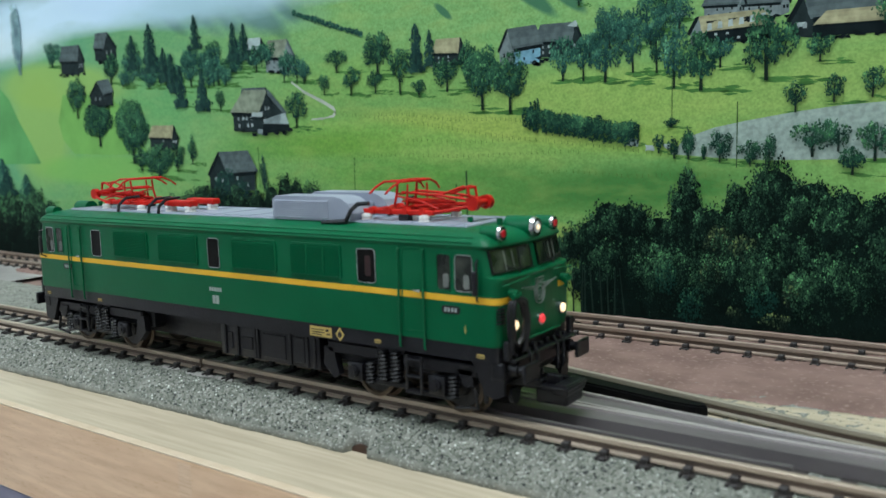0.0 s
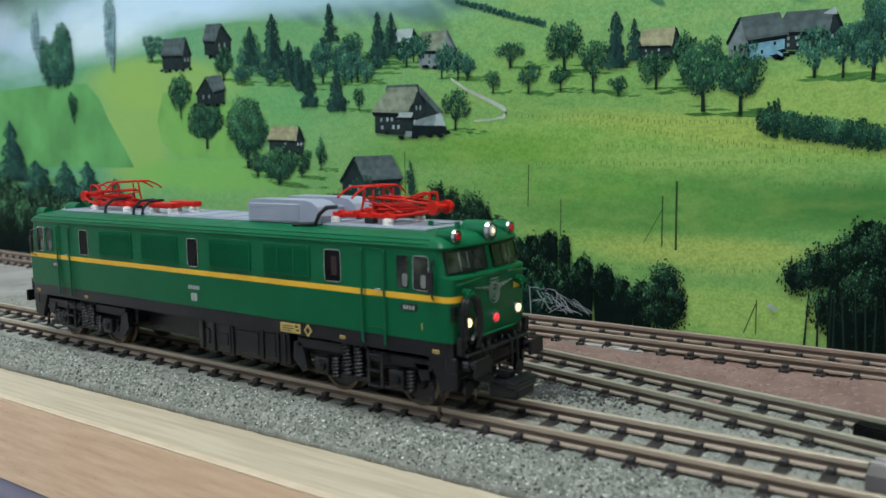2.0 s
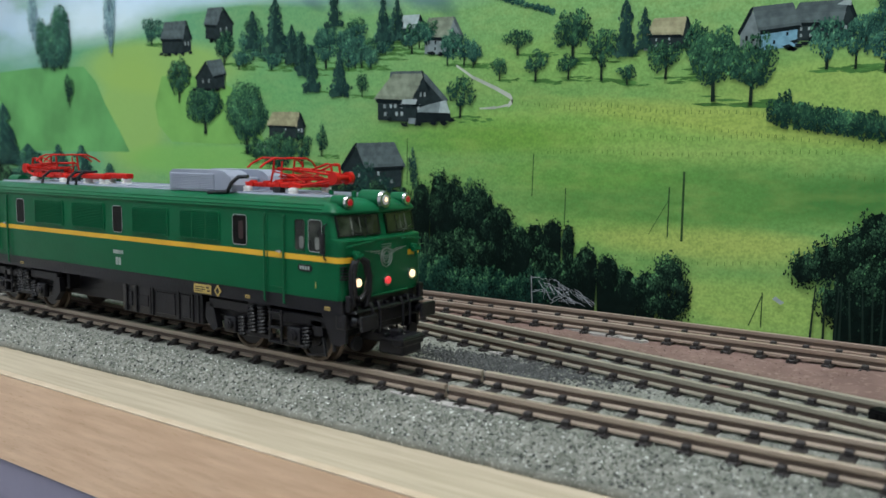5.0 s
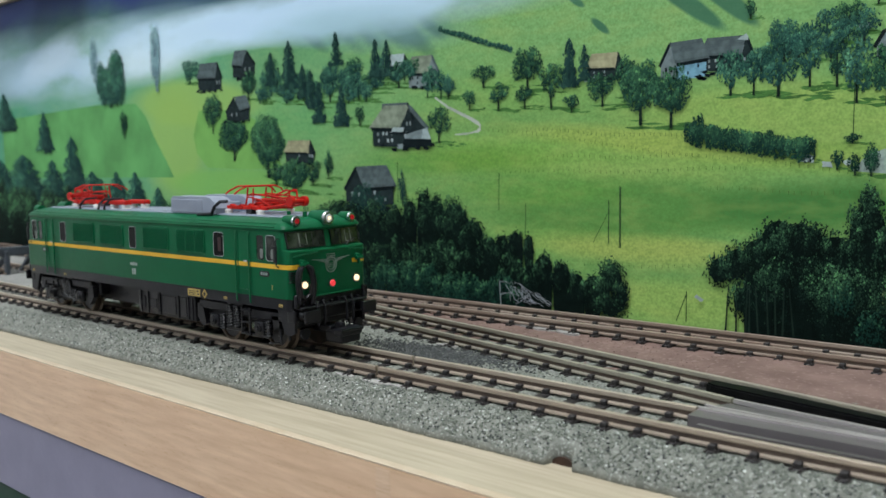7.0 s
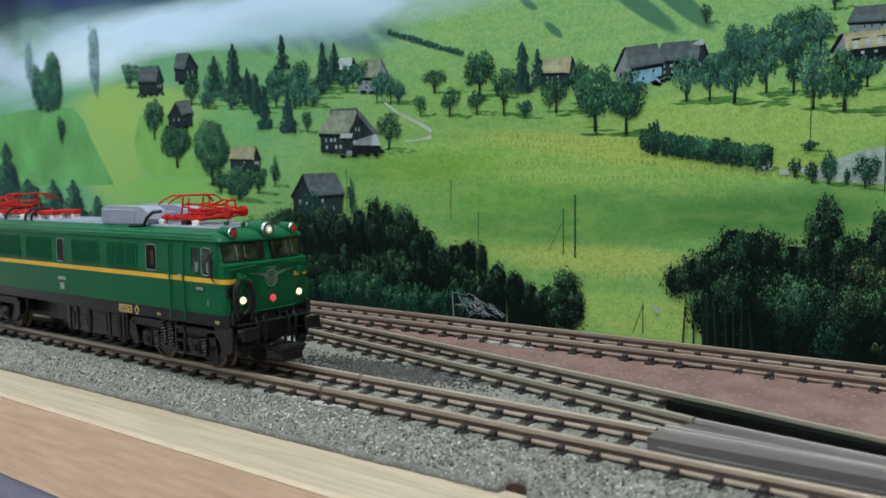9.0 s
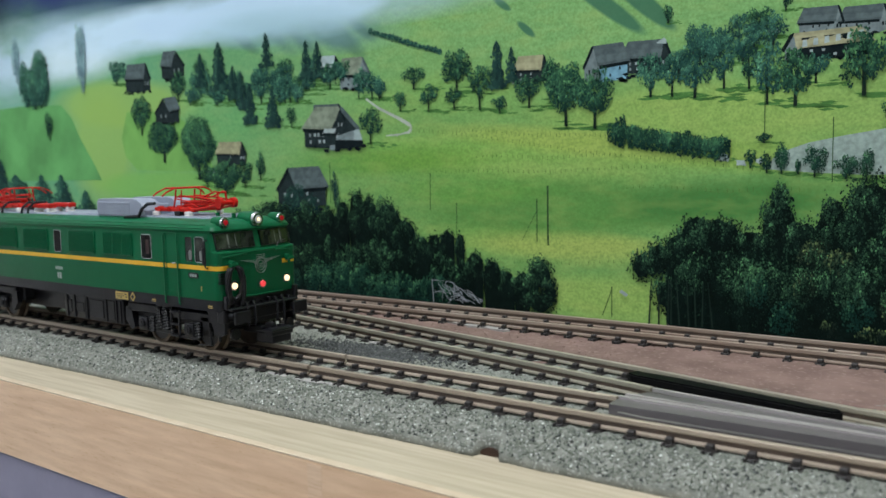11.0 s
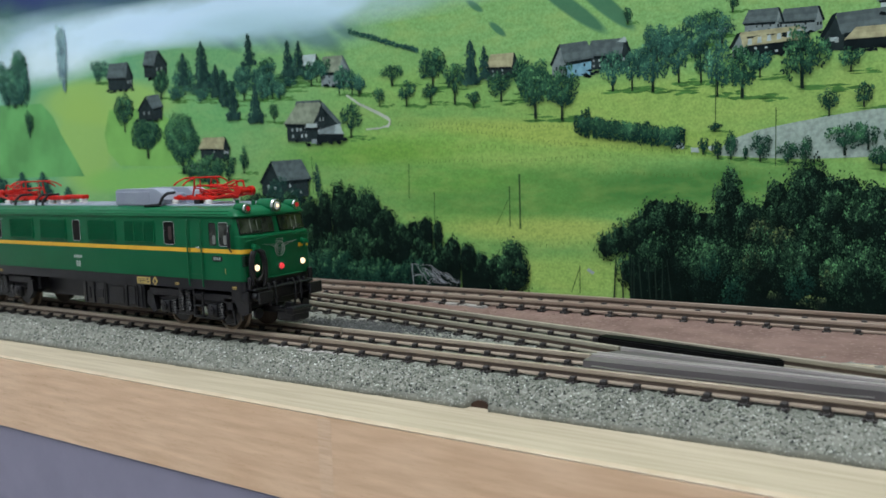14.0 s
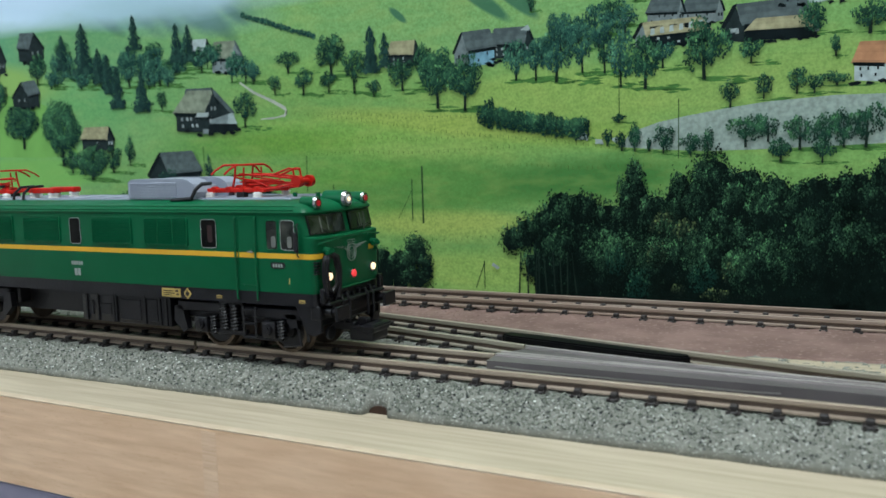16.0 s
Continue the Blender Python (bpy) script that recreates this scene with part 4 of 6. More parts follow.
EAST_TREES = [(75.2, 43.4, 9.0, 12.0), (84.0, 46.0, 4.4, 5.2), (80.2, 37.6, 4.4, 5.4), (86.4, 39.0, 4.2, 5.4), (92.3, 39.6, 3.6, 5.6), (95.4, 39.6, 4.1, 4.2), (99.2, 40.8, 5.9, 2.7),
              (95.0, 50.6, 5.8, 6.2), (104.5, 49.8, 8.3, 6.0), (98.9, 46.2, 1.9, 4.1), (87.3, 30.7, 5.3, 5.4), (83.2, 29.8, 6.4, 6.6), (93.0, 29.0, 6.4, 7.4), (97.4, 29.4, 5.1, 6.8),
              (100.6, 29.3, 4.1, 7.5), (104.3, 29.2, 6.5, 8.2), (89.6, 26.7, 5.5, 5.0), (97.0, 26.5, 4.1, 4.7), (114.0, 30.0, 6.0, 7.0), (120.0, 46.0, 8.0, 8.0)]
WEST_TREES = [(-296.4, 52.3, 20.0, 15.5), (-259.1, 42.0, 13.5, 16.1), (-304.1, 22.8, 30.4, 15.6), (-281.0, 20.5, 45.1, 19.9), (-253.9, 23.3, 20.5, 14.3),
              (-236.1, 26.9, 19.1, 20.1), (-220.8, 19.1, 27.2, 13.5), (-202.3, 20.5, 16.8, 11.9), (-188.9, 19.7, 15.9, 12.6), (-173.7, 18.3, 11.2, 8.2)]

for x, z, w, h in MIDDLE_TREES + VILLAGE_TREES:
    printed_tree(x, z, w, h, rng.uniform(1.6, 2.4), 0.2, HAZY_INKS if rng.random() < 0.6 else TREE_INKS)
for k in range(60):
    x = rng.uniform(-114, -36)
    z = 50.5 + 6.5 * rng.random() - 0.03 * (x + 75)
    if not (-66 < x < -40 and z < 52):
        printed_tree(x, z, rng.uniform(3.2, 6.5), rng.uniform(3.6, 7.5), rng.uniform(1.5, 2.5), 0.15, HAZY_INKS)
for k in range(9):
    printed_tree(rng.uniform(40, 60), rng.uniform(50, 54), rng.uniform(3.5, 6), rng.uniform(4, 7.5), rng.uniform(1.6, 2.5), 0.15, HAZY_INKS, False)
for x, z, w, h in CONIFERS:
    printed_conifer(x, z, w, h, 1.4)
for x, z, w, h in ORCHARD:
    printed_tree(x, z, w, h, rng.uniform(1.5, 2.2))
printed_house(-131.5, 48.0, -118.8, 55.8, 2, 0, 0.62, 0, -1)
printed_house(-102.6, 34.3, -88.8, 40.9, 4, 0, 0.25, 2)
for x, z, w, h in ((-98.7, 25.5, 14.0, 10.5), (-90.0, 27.5, 7.2, 8.8), (-83.2, 29.5, 5.0, 8.4), (-107.0, 27.5, 8.0, 7.5)):
    printed_tree(x, z, w, h, 2.0, 0.12)
# the large farmhouse: a dark rear wing, the shingled roof, the gable and its white porch
printed_house(-61.5, 42.0, -49.5, 49.6, 2, 0, 0.3, 0, 1, 8, 0.02)
printed_house(-65.6, 38.2, -44.6, 49.0, 1, 0, 0.52, 4, 1, 0, 0.22, "large shingled farmhouse in the printed meadow")
p = Print()
p.poly([(-53.0, 40.0), (-44.0, 39.6), (-46.0, 42.4), (-52.0, 41.2)], 9, 0.03)
p.poly([(-46.8, 39.8), (-43.6, 39.6), (-44.8, 42.6), (-46.4, 42.2)], 3, 0.031)
p.poly([(-54.0, 37.4), (-43.4, 37.9), (-43.6, 39.6), (-53.0, 40.0)], 8, 0.03)
p.poly([(-55.6, 37.4), (-53.6, 37.3), (-53.4, 38.6), (-55.4, 38.7)], 9, 0.032)
p.poly([(-57.6, 42.0), (-53.4, 41.8), (-53.0, 43.0), (-57.2, 43.1)], 6, 0.032)
p.make("printed_annex", INKS_HOUSE, "white porch beside the printed farmhouse")
printed_tree(-41.0, 38.4, 7.0, 9.6, 1.6)
for k in range(17):
    x = 27.0 + 1.45 * k
    printed_bush(x, 36.5 - 0.158 * (x - 27) + rng.uniform(-0.2, 0.2), rng.uniform(2.6, 3.8), rng.uniform(3.6, 5.0) if k != 1 else 6.0, rng.uniform(0.9, 1.9))
for x, z, w, h in HEDGE:
    printed_tree(x, z, w, h, 1.5, 0.1)
for x, z, w, h in EAST_TREES:
    printed_tree(x, z, w, h, 2.0, 0.18)
for x, z, w, h in WEST_TREES:
    printed_conifer(x, z, w * 1.25, h, 1.8, HAZY_INKS)
    printed_conifer(x + 0.18 * w, z - 0.08 * h, w * 1.1, h * 0.7, 1.0)
for x, z, w, h in ((-207.0, 57.5, 12.0, 16.0), (-198.5, 56.6, 12.0, 21.0), (-202.5, 56.2, 11.0, 13.0)):
    printed_tree(x, z, w, h, 1.6, 0.05, HAZY_INKS, False)
printed_tree(-194.4, 44.6, 6.0, 10.0, 1.2, 0.15)
for x, z, w, h in ((-214.7, 66.8, 6.0, 18.0), (-171.5, 62.0, 6.0, 23.0)):
    printed_tree(x, z, w, h, 3.6, 0.03, MIST_INKS, False)
printed_house(-76.5, 22.2, -56.6, 33.0, 2, 0, 0.42, 2, -1, 0, 0.12, "dark slate-roofed house in the printed valley")

for x, z, w, h in ((-70.5, 18.5, 10.0, 9.5), (-62.5, 18.0, 8.0, 8.0), (-54.0, 22.0, 3.0, 9.5)):
    printed_tree(x, z, w, h, 0.9, 0.1, CONIFER_INKS, False)
# the woods, from the back to the front
printed_wood(crown_row(-345, 16, -160, 10, 9.0, 22, 4.0), 1.2, 0.6, WOOD_INKS, "dark printed wood at the foot of the valley")
MIDDLE_WOOD = (crown_row(-128, 4, -78, 14, 6.5, 9, 2.0) + [(-80, 17.0, 5.5, 6.0), (-73, 17.5, 5.0, 5.5), (-65, 17.0, 5.5, 6.0), (-57, 16.0, 5.0, 6.0), (-51.5, 18.5, 3.0, 5.5), (-46.5, 20.0, 3.0, 7.0), (-43, 18.0, 5.5, 6.8), (-36, 17.0, 5.5, 7.2), (-30.0, 14.0, 4.0, 5.5),
               (-21.0, 11.8, 2.6, 4.4), (-17.0, 13.0, 2.6, 4.2), (-13.2, 12.5, 1.6, 4.0), (-25.0, 10.5, 4.0, 5.0)] + crown_row(-104, 5, -30, 7, 5.0, 12, 1.5) + [(-9.0, 7.5, 3.0, 4.6), (-4.0, 6.0, 3.0, 4.4), (-18, 5.5, 4.5, 5.0), (-12, 5.0, 4.0, 4.6), (0.0, 4.2, 2.8, 3.8), (4.2, 4.0, 2.6, 4.0)])
printed_wood(MIDDLE_WOOD, 1.1, 0.25, WOOD_INKS, "dark printed wood in front of the slate-roofed house")
printed_wood([(8.9, 7.2, 3.9, 4.7), (6.6, 4.0, 3.0, 3.6), (11.4, 3.2, 2.3, 3.6), (8.6, 0.6, 4.2, 3.2)], 2.0, 0.26, WOOD_INKS, "round printed tree at the wood's end", body="crowns")
printed_wood(crown_row(-92, 2.5, -14, 1.2, 3.6, 16, 2.4), 1.2, 0.25, TREE_INKS, "lighter printed undergrowth along the wood's foot", body=False)
printed_wood([(33.6, 10.6, 3.2, 3.6), (37.0, 12.2, 3.6, 4.6), (38.5, 5.0, 3.0, 4.0)], 1.6, 0.26, WOOD_INKS, "overhanging crown of the printed wood", body="crowns")
printed_wood([(41.5, 13.0, 3.6, 5.2), (45.0, 15.4, 4.0, 6.8), (49.5, 15.0, 5.2, 6.6), (48.0, 6.0, 7.6, 8.0), (56.0, 13.5, 4.4, 5.8), (61.2, 17.5, 3.8, 9.0), (58.0, 6.0, 8.0, 8.0), (66.2, 15.0, 4.0, 6.4), (71.5, 17.5, 4.4, 7.4), (77.0, 20.0, 5.2, 9.2),
              (83.0, 18.5, 5.0, 8.0), (69.0, 6.0, 8.0, 9.0), (79.0, 7.0, 8.0, 9.0), (89.0, 16.5, 5.0, 8.5), (88.0, 5.0, 8.0, 9.0)], 1.15, 0.25, WOOD_INKS, "large dark printed trees beside the meadow")
printed_wood(crown_row(94, 19.5, 150, 20, 4.8, 10, 2.0) + crown_row(95, 8, 150, 8, 8.0, 7, 2.0), 0.35, 0.28, WOOD_INKS, "dark printed wood at the valley's eastern side")
printed_wood([(67.5, 14.0, 3.6, 3.6), (72.0, 13.2, 2.4, 2.6), (66.0, 8.0, 2.2, 2.8), (80.5, 5.0, 1.8, 2.6), (78.0, -0.5, 3.0, 2.0), (70.5, 0.5, 1.5, 1.6)], 1.5, 0.27, GOLD_INKS, "sunlit yellow-green printed boughs", body=False)
printed_wood([(62.0, 1.5, 2.6, 3.6), (75.0, 3.5, 2.6, 3.4), (57.0, 7.0, 2.2, 3.4)], 0.9, 0.26, TREE_INKS, "lighter printed boughs low in the wood", body=False)
p = Print()
for k in range(9):
    x = 35.5 + 1.6 * k + rng.uniform(-0.5, 0.5)
    lean = rng.uniform(-2.0, 0.6)
    p.poly([(x - 0.22, -3), (x + 0.22, -3), (x + lean + 0.1, 8), (x + lean - 0.1, 8)], 6, 0.02)
p.make("printed_trunks", GOLD_INKS, "dark printed trunks at the wood's foot")
p = Print()
p.poly([(28.3, 4.6), (29.8, 3.7), (30.4, 4.2), (28.8, 5.2)], 6)
p.make("printed_stone", INKS_HOUSE, "pale printed stone in the meadow")
# white scribbled glue threads at the foot of the print
THREAD = material("dried_white_glue", (0.36, 0.39, 0.42), (0.26, 0.29, 0.32), 0.5, scale=900)
gl = bmesh.new()
rng2 = random.Random(3)
for k in range(34):
    qa, qb = rng2.random(), rng2.random()
    xa, xb = -21.3 + 15.5 * qa, -21.3 + 15.5 * qb
    top = lambda x: 4.2 - max(0.0, x + 16) * 0.42
    if k < 8:
        xa, xb = -21.3 + 1.9 * k, -21.3 + 1.9 * (k + 1)
        za, zb = top(xa), top(xb)
    else:
        za, zb = -1.0 + (top(xa) + 1) * rng2.random(), -1.0 + (top(xb) + 1) * rng2.random()
        if abs(xa - xb) > 6:
            xb = xa + 4 * (1 if xb > xa else -1)
    pts = [(xa + (xb - xa) * j / 4 + rng2.gauss(0, 0.12), 64.2 - 0.02 * k / 34, za + (zb - za) * j / 4 + rng2.gauss(0, 0.18)) for j in range(5)]
    tube(gl, pts, 0.03 + 0.035 * rng2.random(), n=5)
cyl(gl, (-21.3, 64.2, 4.2), (-20.9, 64.2, -2.4), 0.09, n=6)
tagged(part("glue_threads", gl, THREAD), "dried white glue threads on the backdrop's foot", "glue threads")


# ---- locomotive (millimetres from the near cab window's corner; front towards +x) ----
WHEELS, WHEEL_R = [], 3.4 * MM
MID, REAR = -28.75, -78.95
LENS_RED = material("red_lamp_lens", (0.62, 0.02, 0.03), (0.5, 0.015, 0.025), 0.12, scale=600, coat=0.6)
LENS_CLEAR = material("clear_lamp_lens", (0.62, 0.64, 0.64), (0.45, 0.47, 0.48), 0.1, scale=900, coat=0.6)
LENS_LIT = glow("lit_headlamp", (1.0, 0.74, 0.46), 1.3)
RED_LIT = glow("lit_tail_lamp", (0.9, 0.05, 0.06), 0.55)
PRINT_SILVER = material("silver_print", (0.36, 0.40, 0.38), (0.28, 0.32, 0.30), 0.4, 0.3, scale=700)
PRINT_YELLOW = material("yellow_print", (0.46, 0.34, 0.10), (0.38, 0.27, 0.08), 0.5, scale=700)
WHEEL_METAL = material("worn_wheel_tread", (0.13, 0.10, 0.075), (0.08, 0.06, 0.045), 0.4, 0.7, scale=400)
# opaque glass; its paler blotches imitate reflections and the view through
SCREEN_GLASS = material("painted_sheen_glass", (0.010, 0.013, 0.011), (0.052, 0.060, 0.048), 0.05, scale=330, contrast=(0.45, 0.7), ior=1.45)
SEAT_GREY = material("grey_cab_seat", (0.17, 0.18, 0.165), (0.10, 0.11, 0.10), 0.6, scale=500)
SEAT_RED = material("brown_red_interior", (0.030, 0.008, 0.008), (0.012, 0.005, 0.005), 0.5, scale=500)

loco = thing("locomotive", "green and black model electric locomotive with yellow stripe and red pantographs", "locomotive")


def outline(w, fc, fe, r=1.1):
    """Plan of the body at one height: half width, front at the middle, front at the corner."""
    front = []
    for k in range(13):
        y = -(w - r) + 2 * (w - r) * k / 12
        front.append((fc - (fc - fe) * (abs(y) / w) ** 1.7, y))
    arc = []
    ex, ey = front[0]
    for k in range(1, 5):
        a = math.pi / 2 * k / 4
        arc.append((ex - r * (1 - math.cos(a)) * 1.0, ey - r * math.sin(a)))
    near = [(x, y) for x, y in reversed(arc)] + front + [(x, -y) for x, y in arc]
    return near + [(2 * MID - x, y) for x, y in reversed(near)]


def loft(bm, rings, caps=(True, True)):
    vs = [[bm.verts.new((x, y, z)) for x, y in ring] for z, ring in rings]
    for a, b in zip(vs, vs[1:]):
        for i in range(len(a)):
            j = (i + 1) % len(a)
            bm.faces.new((a[i], a[j], b[j], b[i]))
    if caps[0]:
        bm.faces.new(vs[0][::-1])
    if caps[1]:
        bm.faces.new(vs[-1])
    bmesh.ops.recalc_face_normals(bm, faces=bm.faces)
    return bm


def shade(ob, angle=32):
    for p in ob.data.polygons:
        p.use_smooth = True
    ob.data.set_sharp_from_angle(angle=radians(angle))
    return ob


SHELL = [(10.1, 9.12, 21.35, 20.9), (10.4, 9.16, 21.45, 21.0), (17.9, 9.16, 21.5, 21.0), (18.25, 9.16, 21.75, 21.05), (18.5, 9.16, 21.65, 20.9),
         (18.65, 9.15, 21.0, 19.9), (21.75, 9.15, 20.3, 19.2), (21.9, 9.16, 20.7, 19.6), (22.1, 9.28, 20.9, 19.8), (22.25, 9.32, 20.95, 19.8), (22.45, 9.2, 20.9, 19.7),
         (22.9, 8.95, 20.7, 19.3), (23.35, 8.3, 20.2, 18.5), (23.75, 7.1, 19.2, 17.2), (24.0, 5.7, 17.6, 15.8)]
shade(part("body", loft(bmesh.new(), [(z, outline(w, a, b)) for z, w, a, b in SHELL]), LOCO_GREEN, loco, "satin dark green body shell"))
shade(part("skirt", loft(bmesh.new(), [(z, outline(9.08, 21.2, 20.75)) for z in (8.15, 10.12)]), LOCO_BLACK, loco, "black skirt below the green body"))
gut = bmesh.new()
for s in (-1, 1):
    for z, y in ((22.62, 9.12), (23.15, 8.62)):
        box(gut, -76, 17.5, s * y - 0.12, s * y + 0.12, z - 0.09, z + 0.09, bevel=0.05)
part("gutter", gut, LOCO_GREEN, loco)


def stripe_piece(keep):
    ring = outline(9.20, 21.54, 21.04)
    bm = bmesh.new()
    n = len(ring)
    for i in range(n):
        a, b = ring[i], ring[(i + 1) % n]
        if keep(a) and keep(b):
            q = [bm.verts.new((a[0], a[1], 15.3)), bm.verts.new((b[0], b[1], 15.3)), bm.verts.new((b[0], b[1], 16.1)), bm.verts.new((a[0], a[1], 16.1))]
            bm.faces.new(q)
    bmesh.ops.remove_doubles(bm, verts=bm.verts, dist=0.001)
    ext = bmesh.ops.extrude_face_region(bm, geom=list(bm.faces))
    for v in ext["geom"]:
        if isinstance(v, bmesh.types.BMVert):
            v.co.y *= 0.995
    bmesh.ops.recalc_face_normals(bm, faces=bm.faces)
    return bm


for s in (-1, 1):
    part("stripe", stripe_piece(lambda p, s=s: p[1] * s > 5.2), LOCO_YELLOW, loco, "thin yellow waist stripe")


def rounded(x0, x1, z0, z1, r, n=3):
    out = []
    for cx, cz, a0 in ((x1 - r, z1 - r, 0), (x0 + r, z1 - r, 90), (x0 + r, z0 + r, 180), (x1 - r, z0 + r, 270)):
        for k in range(n + 1):
            a = radians(a0 + 90 * k / n)
            out.append((cx + r * math.cos(a), cz + r * math.sin(a)))
    return out


def ring_prism(bm, outer, inner, y0, y1):
    n = len(outer)
    a = [[bm.verts.new((p[0], y, p[1])) for p in o] for o, y in ((outer, y0), (outer, y1), (inner, y1), (inner, y0))]
    for k in range(4):
        for i in range(n):
            j = (i + 1) % n
            b = a[(k + 1) % 4]
            bm.faces.new((a[k][i], a[k][j], b[j], b[i]))
    bmesh.ops.recalc_face_normals(bm, faces=bm.faces)
    return bm


def flank(s, x):
    """Both flanks are alike when turned round: x on the near flank, mirrored lengthwise on the far one."""
    return x if s < 0 else 2 * MID - x


def side_window(s, x0, x1, z0, z1, frame_mat, width=0.10):
    a, b = sorted((flank(s, x0), flank(s, x1)))
    y = 9.16
    ys = (s * (y - 0.05), s * (y + 0.13))
    w = part("window", ring_prism(bmesh.new(), rounded(a, b, z0, z1, 0.55), rounded(a + width, b - width, z0 + width, z1 - width, 0.4), *ys), frame_mat, loco, "narrow side window with a bright frame")
    part("pane", prism(bmesh.new(), rounded(a + width * 0.8, b - width * 0.8, z0 + width * 0.8, z1 - width * 0.8, 0.4), s * (y - 0.1), s * (y + 0.03)), SCREEN_GLASS if x0 > 10 or x0 < -65 else DARK_GLASS, w)
    if x0 > 10 or x0 < -65:
        m = a + (b - a) * (0.62 if s < 0 else 0.38)
        part("seat_back", prism(bmesh.new(), rounded(m - 0.42, m + 0.42, z0 + 0.35, z0 + 2.1, 0.3), s * y, s * (y + 0.045)), SEAT_GREY, w, "pale seat back seen through the pane")
    elif -5 < x0 < 5:
        m = (a + b) / 2
        part("seat_back", prism(bmesh.new(), rounded(m - 0.3, m + 0.7, z0 + 0.9, z0 + 3.6, 0.3), s * y, s * (y + 0.045)), SEAT_RED, w, "dark red fitting seen through the pane")
    return w


def louvre_panel(s, x0, x1, z0, z1):
    a, b = sorted((flank(s, x0), flank(s, x1)))
    y = 9.16
    v = part("louvre_panel", ring_prism(bmesh.new(), rounded(a, b, z0, z1, 0.5), rounded(a + 0.28, b - 0.28, z0 + 0.28, z1 - 0.28, 0.35), s * (y - 0.05), s * (y + 0.22)), LOCO_GREEN, loco)
    bm = bmesh.new()
    n = 15
    for k in range(n):
        z = z0 + 0.35 + (z1 - z0 - 0.7) * (k + 0.5) / n
        prism(bm, [(s * (y - 0.05), z - 0.02), (s * (y + 0.33), z - 0.15), (s * (y + 0.33), z - 0.07), (s * (y - 0.05), z + 0.12)], a + 0.3, b - 0.3, "yz")
    part("slats", bm, LOCO_GREEN, v)
    for q in (0.34, 0.67) if x0 > -14 else ():
        x = a + (b - a) * q
        part("rib", boxed(x - 0.1, x + 0.1, *sorted((s * (y - 0.05), s * (y + 0.28))), z0 + 0.3, z1 - 0.3), LOCO_GREEN, v)


def side_door(s, x0, x1):
    a, b = sorted((flank(s, x0), flank(s, x1)))
    y = 9.16
    d = part("cab_door", ring_prism(bmesh.new(), rounded(a, b, 10.9, 21.7, 0.6), rounded(a + 0.16, b - 0.16, 11.06, 21.54, 0.5), s * (y - 0.04), s * (y + 0.08)), LOCO_GREEN, loco)
    for x in (a - 0.35, b + 0.25):
        part("handrail", tube(bmesh.new(), [(x, s * 9.2, 21.6), (x, s * 9.48, 21.3), (x, s * 9.48, 8.9), (x, s * 9.2, 8.75)], 0.13), LOCO_GREEN, d)
    h = bmesh.new()
    hx = b - 0.5
    cyl(h, (hx, s * 9.15, 16.25), (hx, s * 9.5, 16.25), 0.22, n=10)
    box(h, hx - 0.75, hx + 0.25, min(s * 9.4, s * 9.58), max(s * 9.4, s * 9.58), 16.12, 16.38, bevel=0.05)
    part("door_handle", h, CHROME, d, "bright metal door handle")


for s in (-1, 1):
    for x0, x1, m in ((-0.5, 2.65, CHROME), (-30.4, -27.7, CHROME), (-60.9, -58.1, CHROME), (12.3, 14.5, LOCO_GREEN), (15.05, 17.65, CHROME),
                      (-72.0, -69.8, LOCO_GREEN), (-75.1, -72.6, CHROME)):
        side_window(s, x0, x1, 16.6, 21.15, m)
    for x0, x1 in ((-12.9, -3.3), (-25.1, -15.6), (-42.6, -32.8), (-54.7, -45.2)):
        louvre_panel(s, x0, x1, 16.7, 21.4)
    side_door(s, 6.8, 10.1)
    side_door(s, -67.6, -64.3)


def plate(name, s, x0, x1, z0, z1, mat, label, y=9.17, r=0.1, t=0.07, parent=None):
    a, b = sorted((flank(s, x0), flank(s, x1)))
    return part(name, prism(bmesh.new(), rounded(a, b, z0, z1, min(r, (z1 - z0) / 2.1, (b - a) / 2.1)), s * (y - 0.05), s * (y + t)), mat, parent or loco, label)


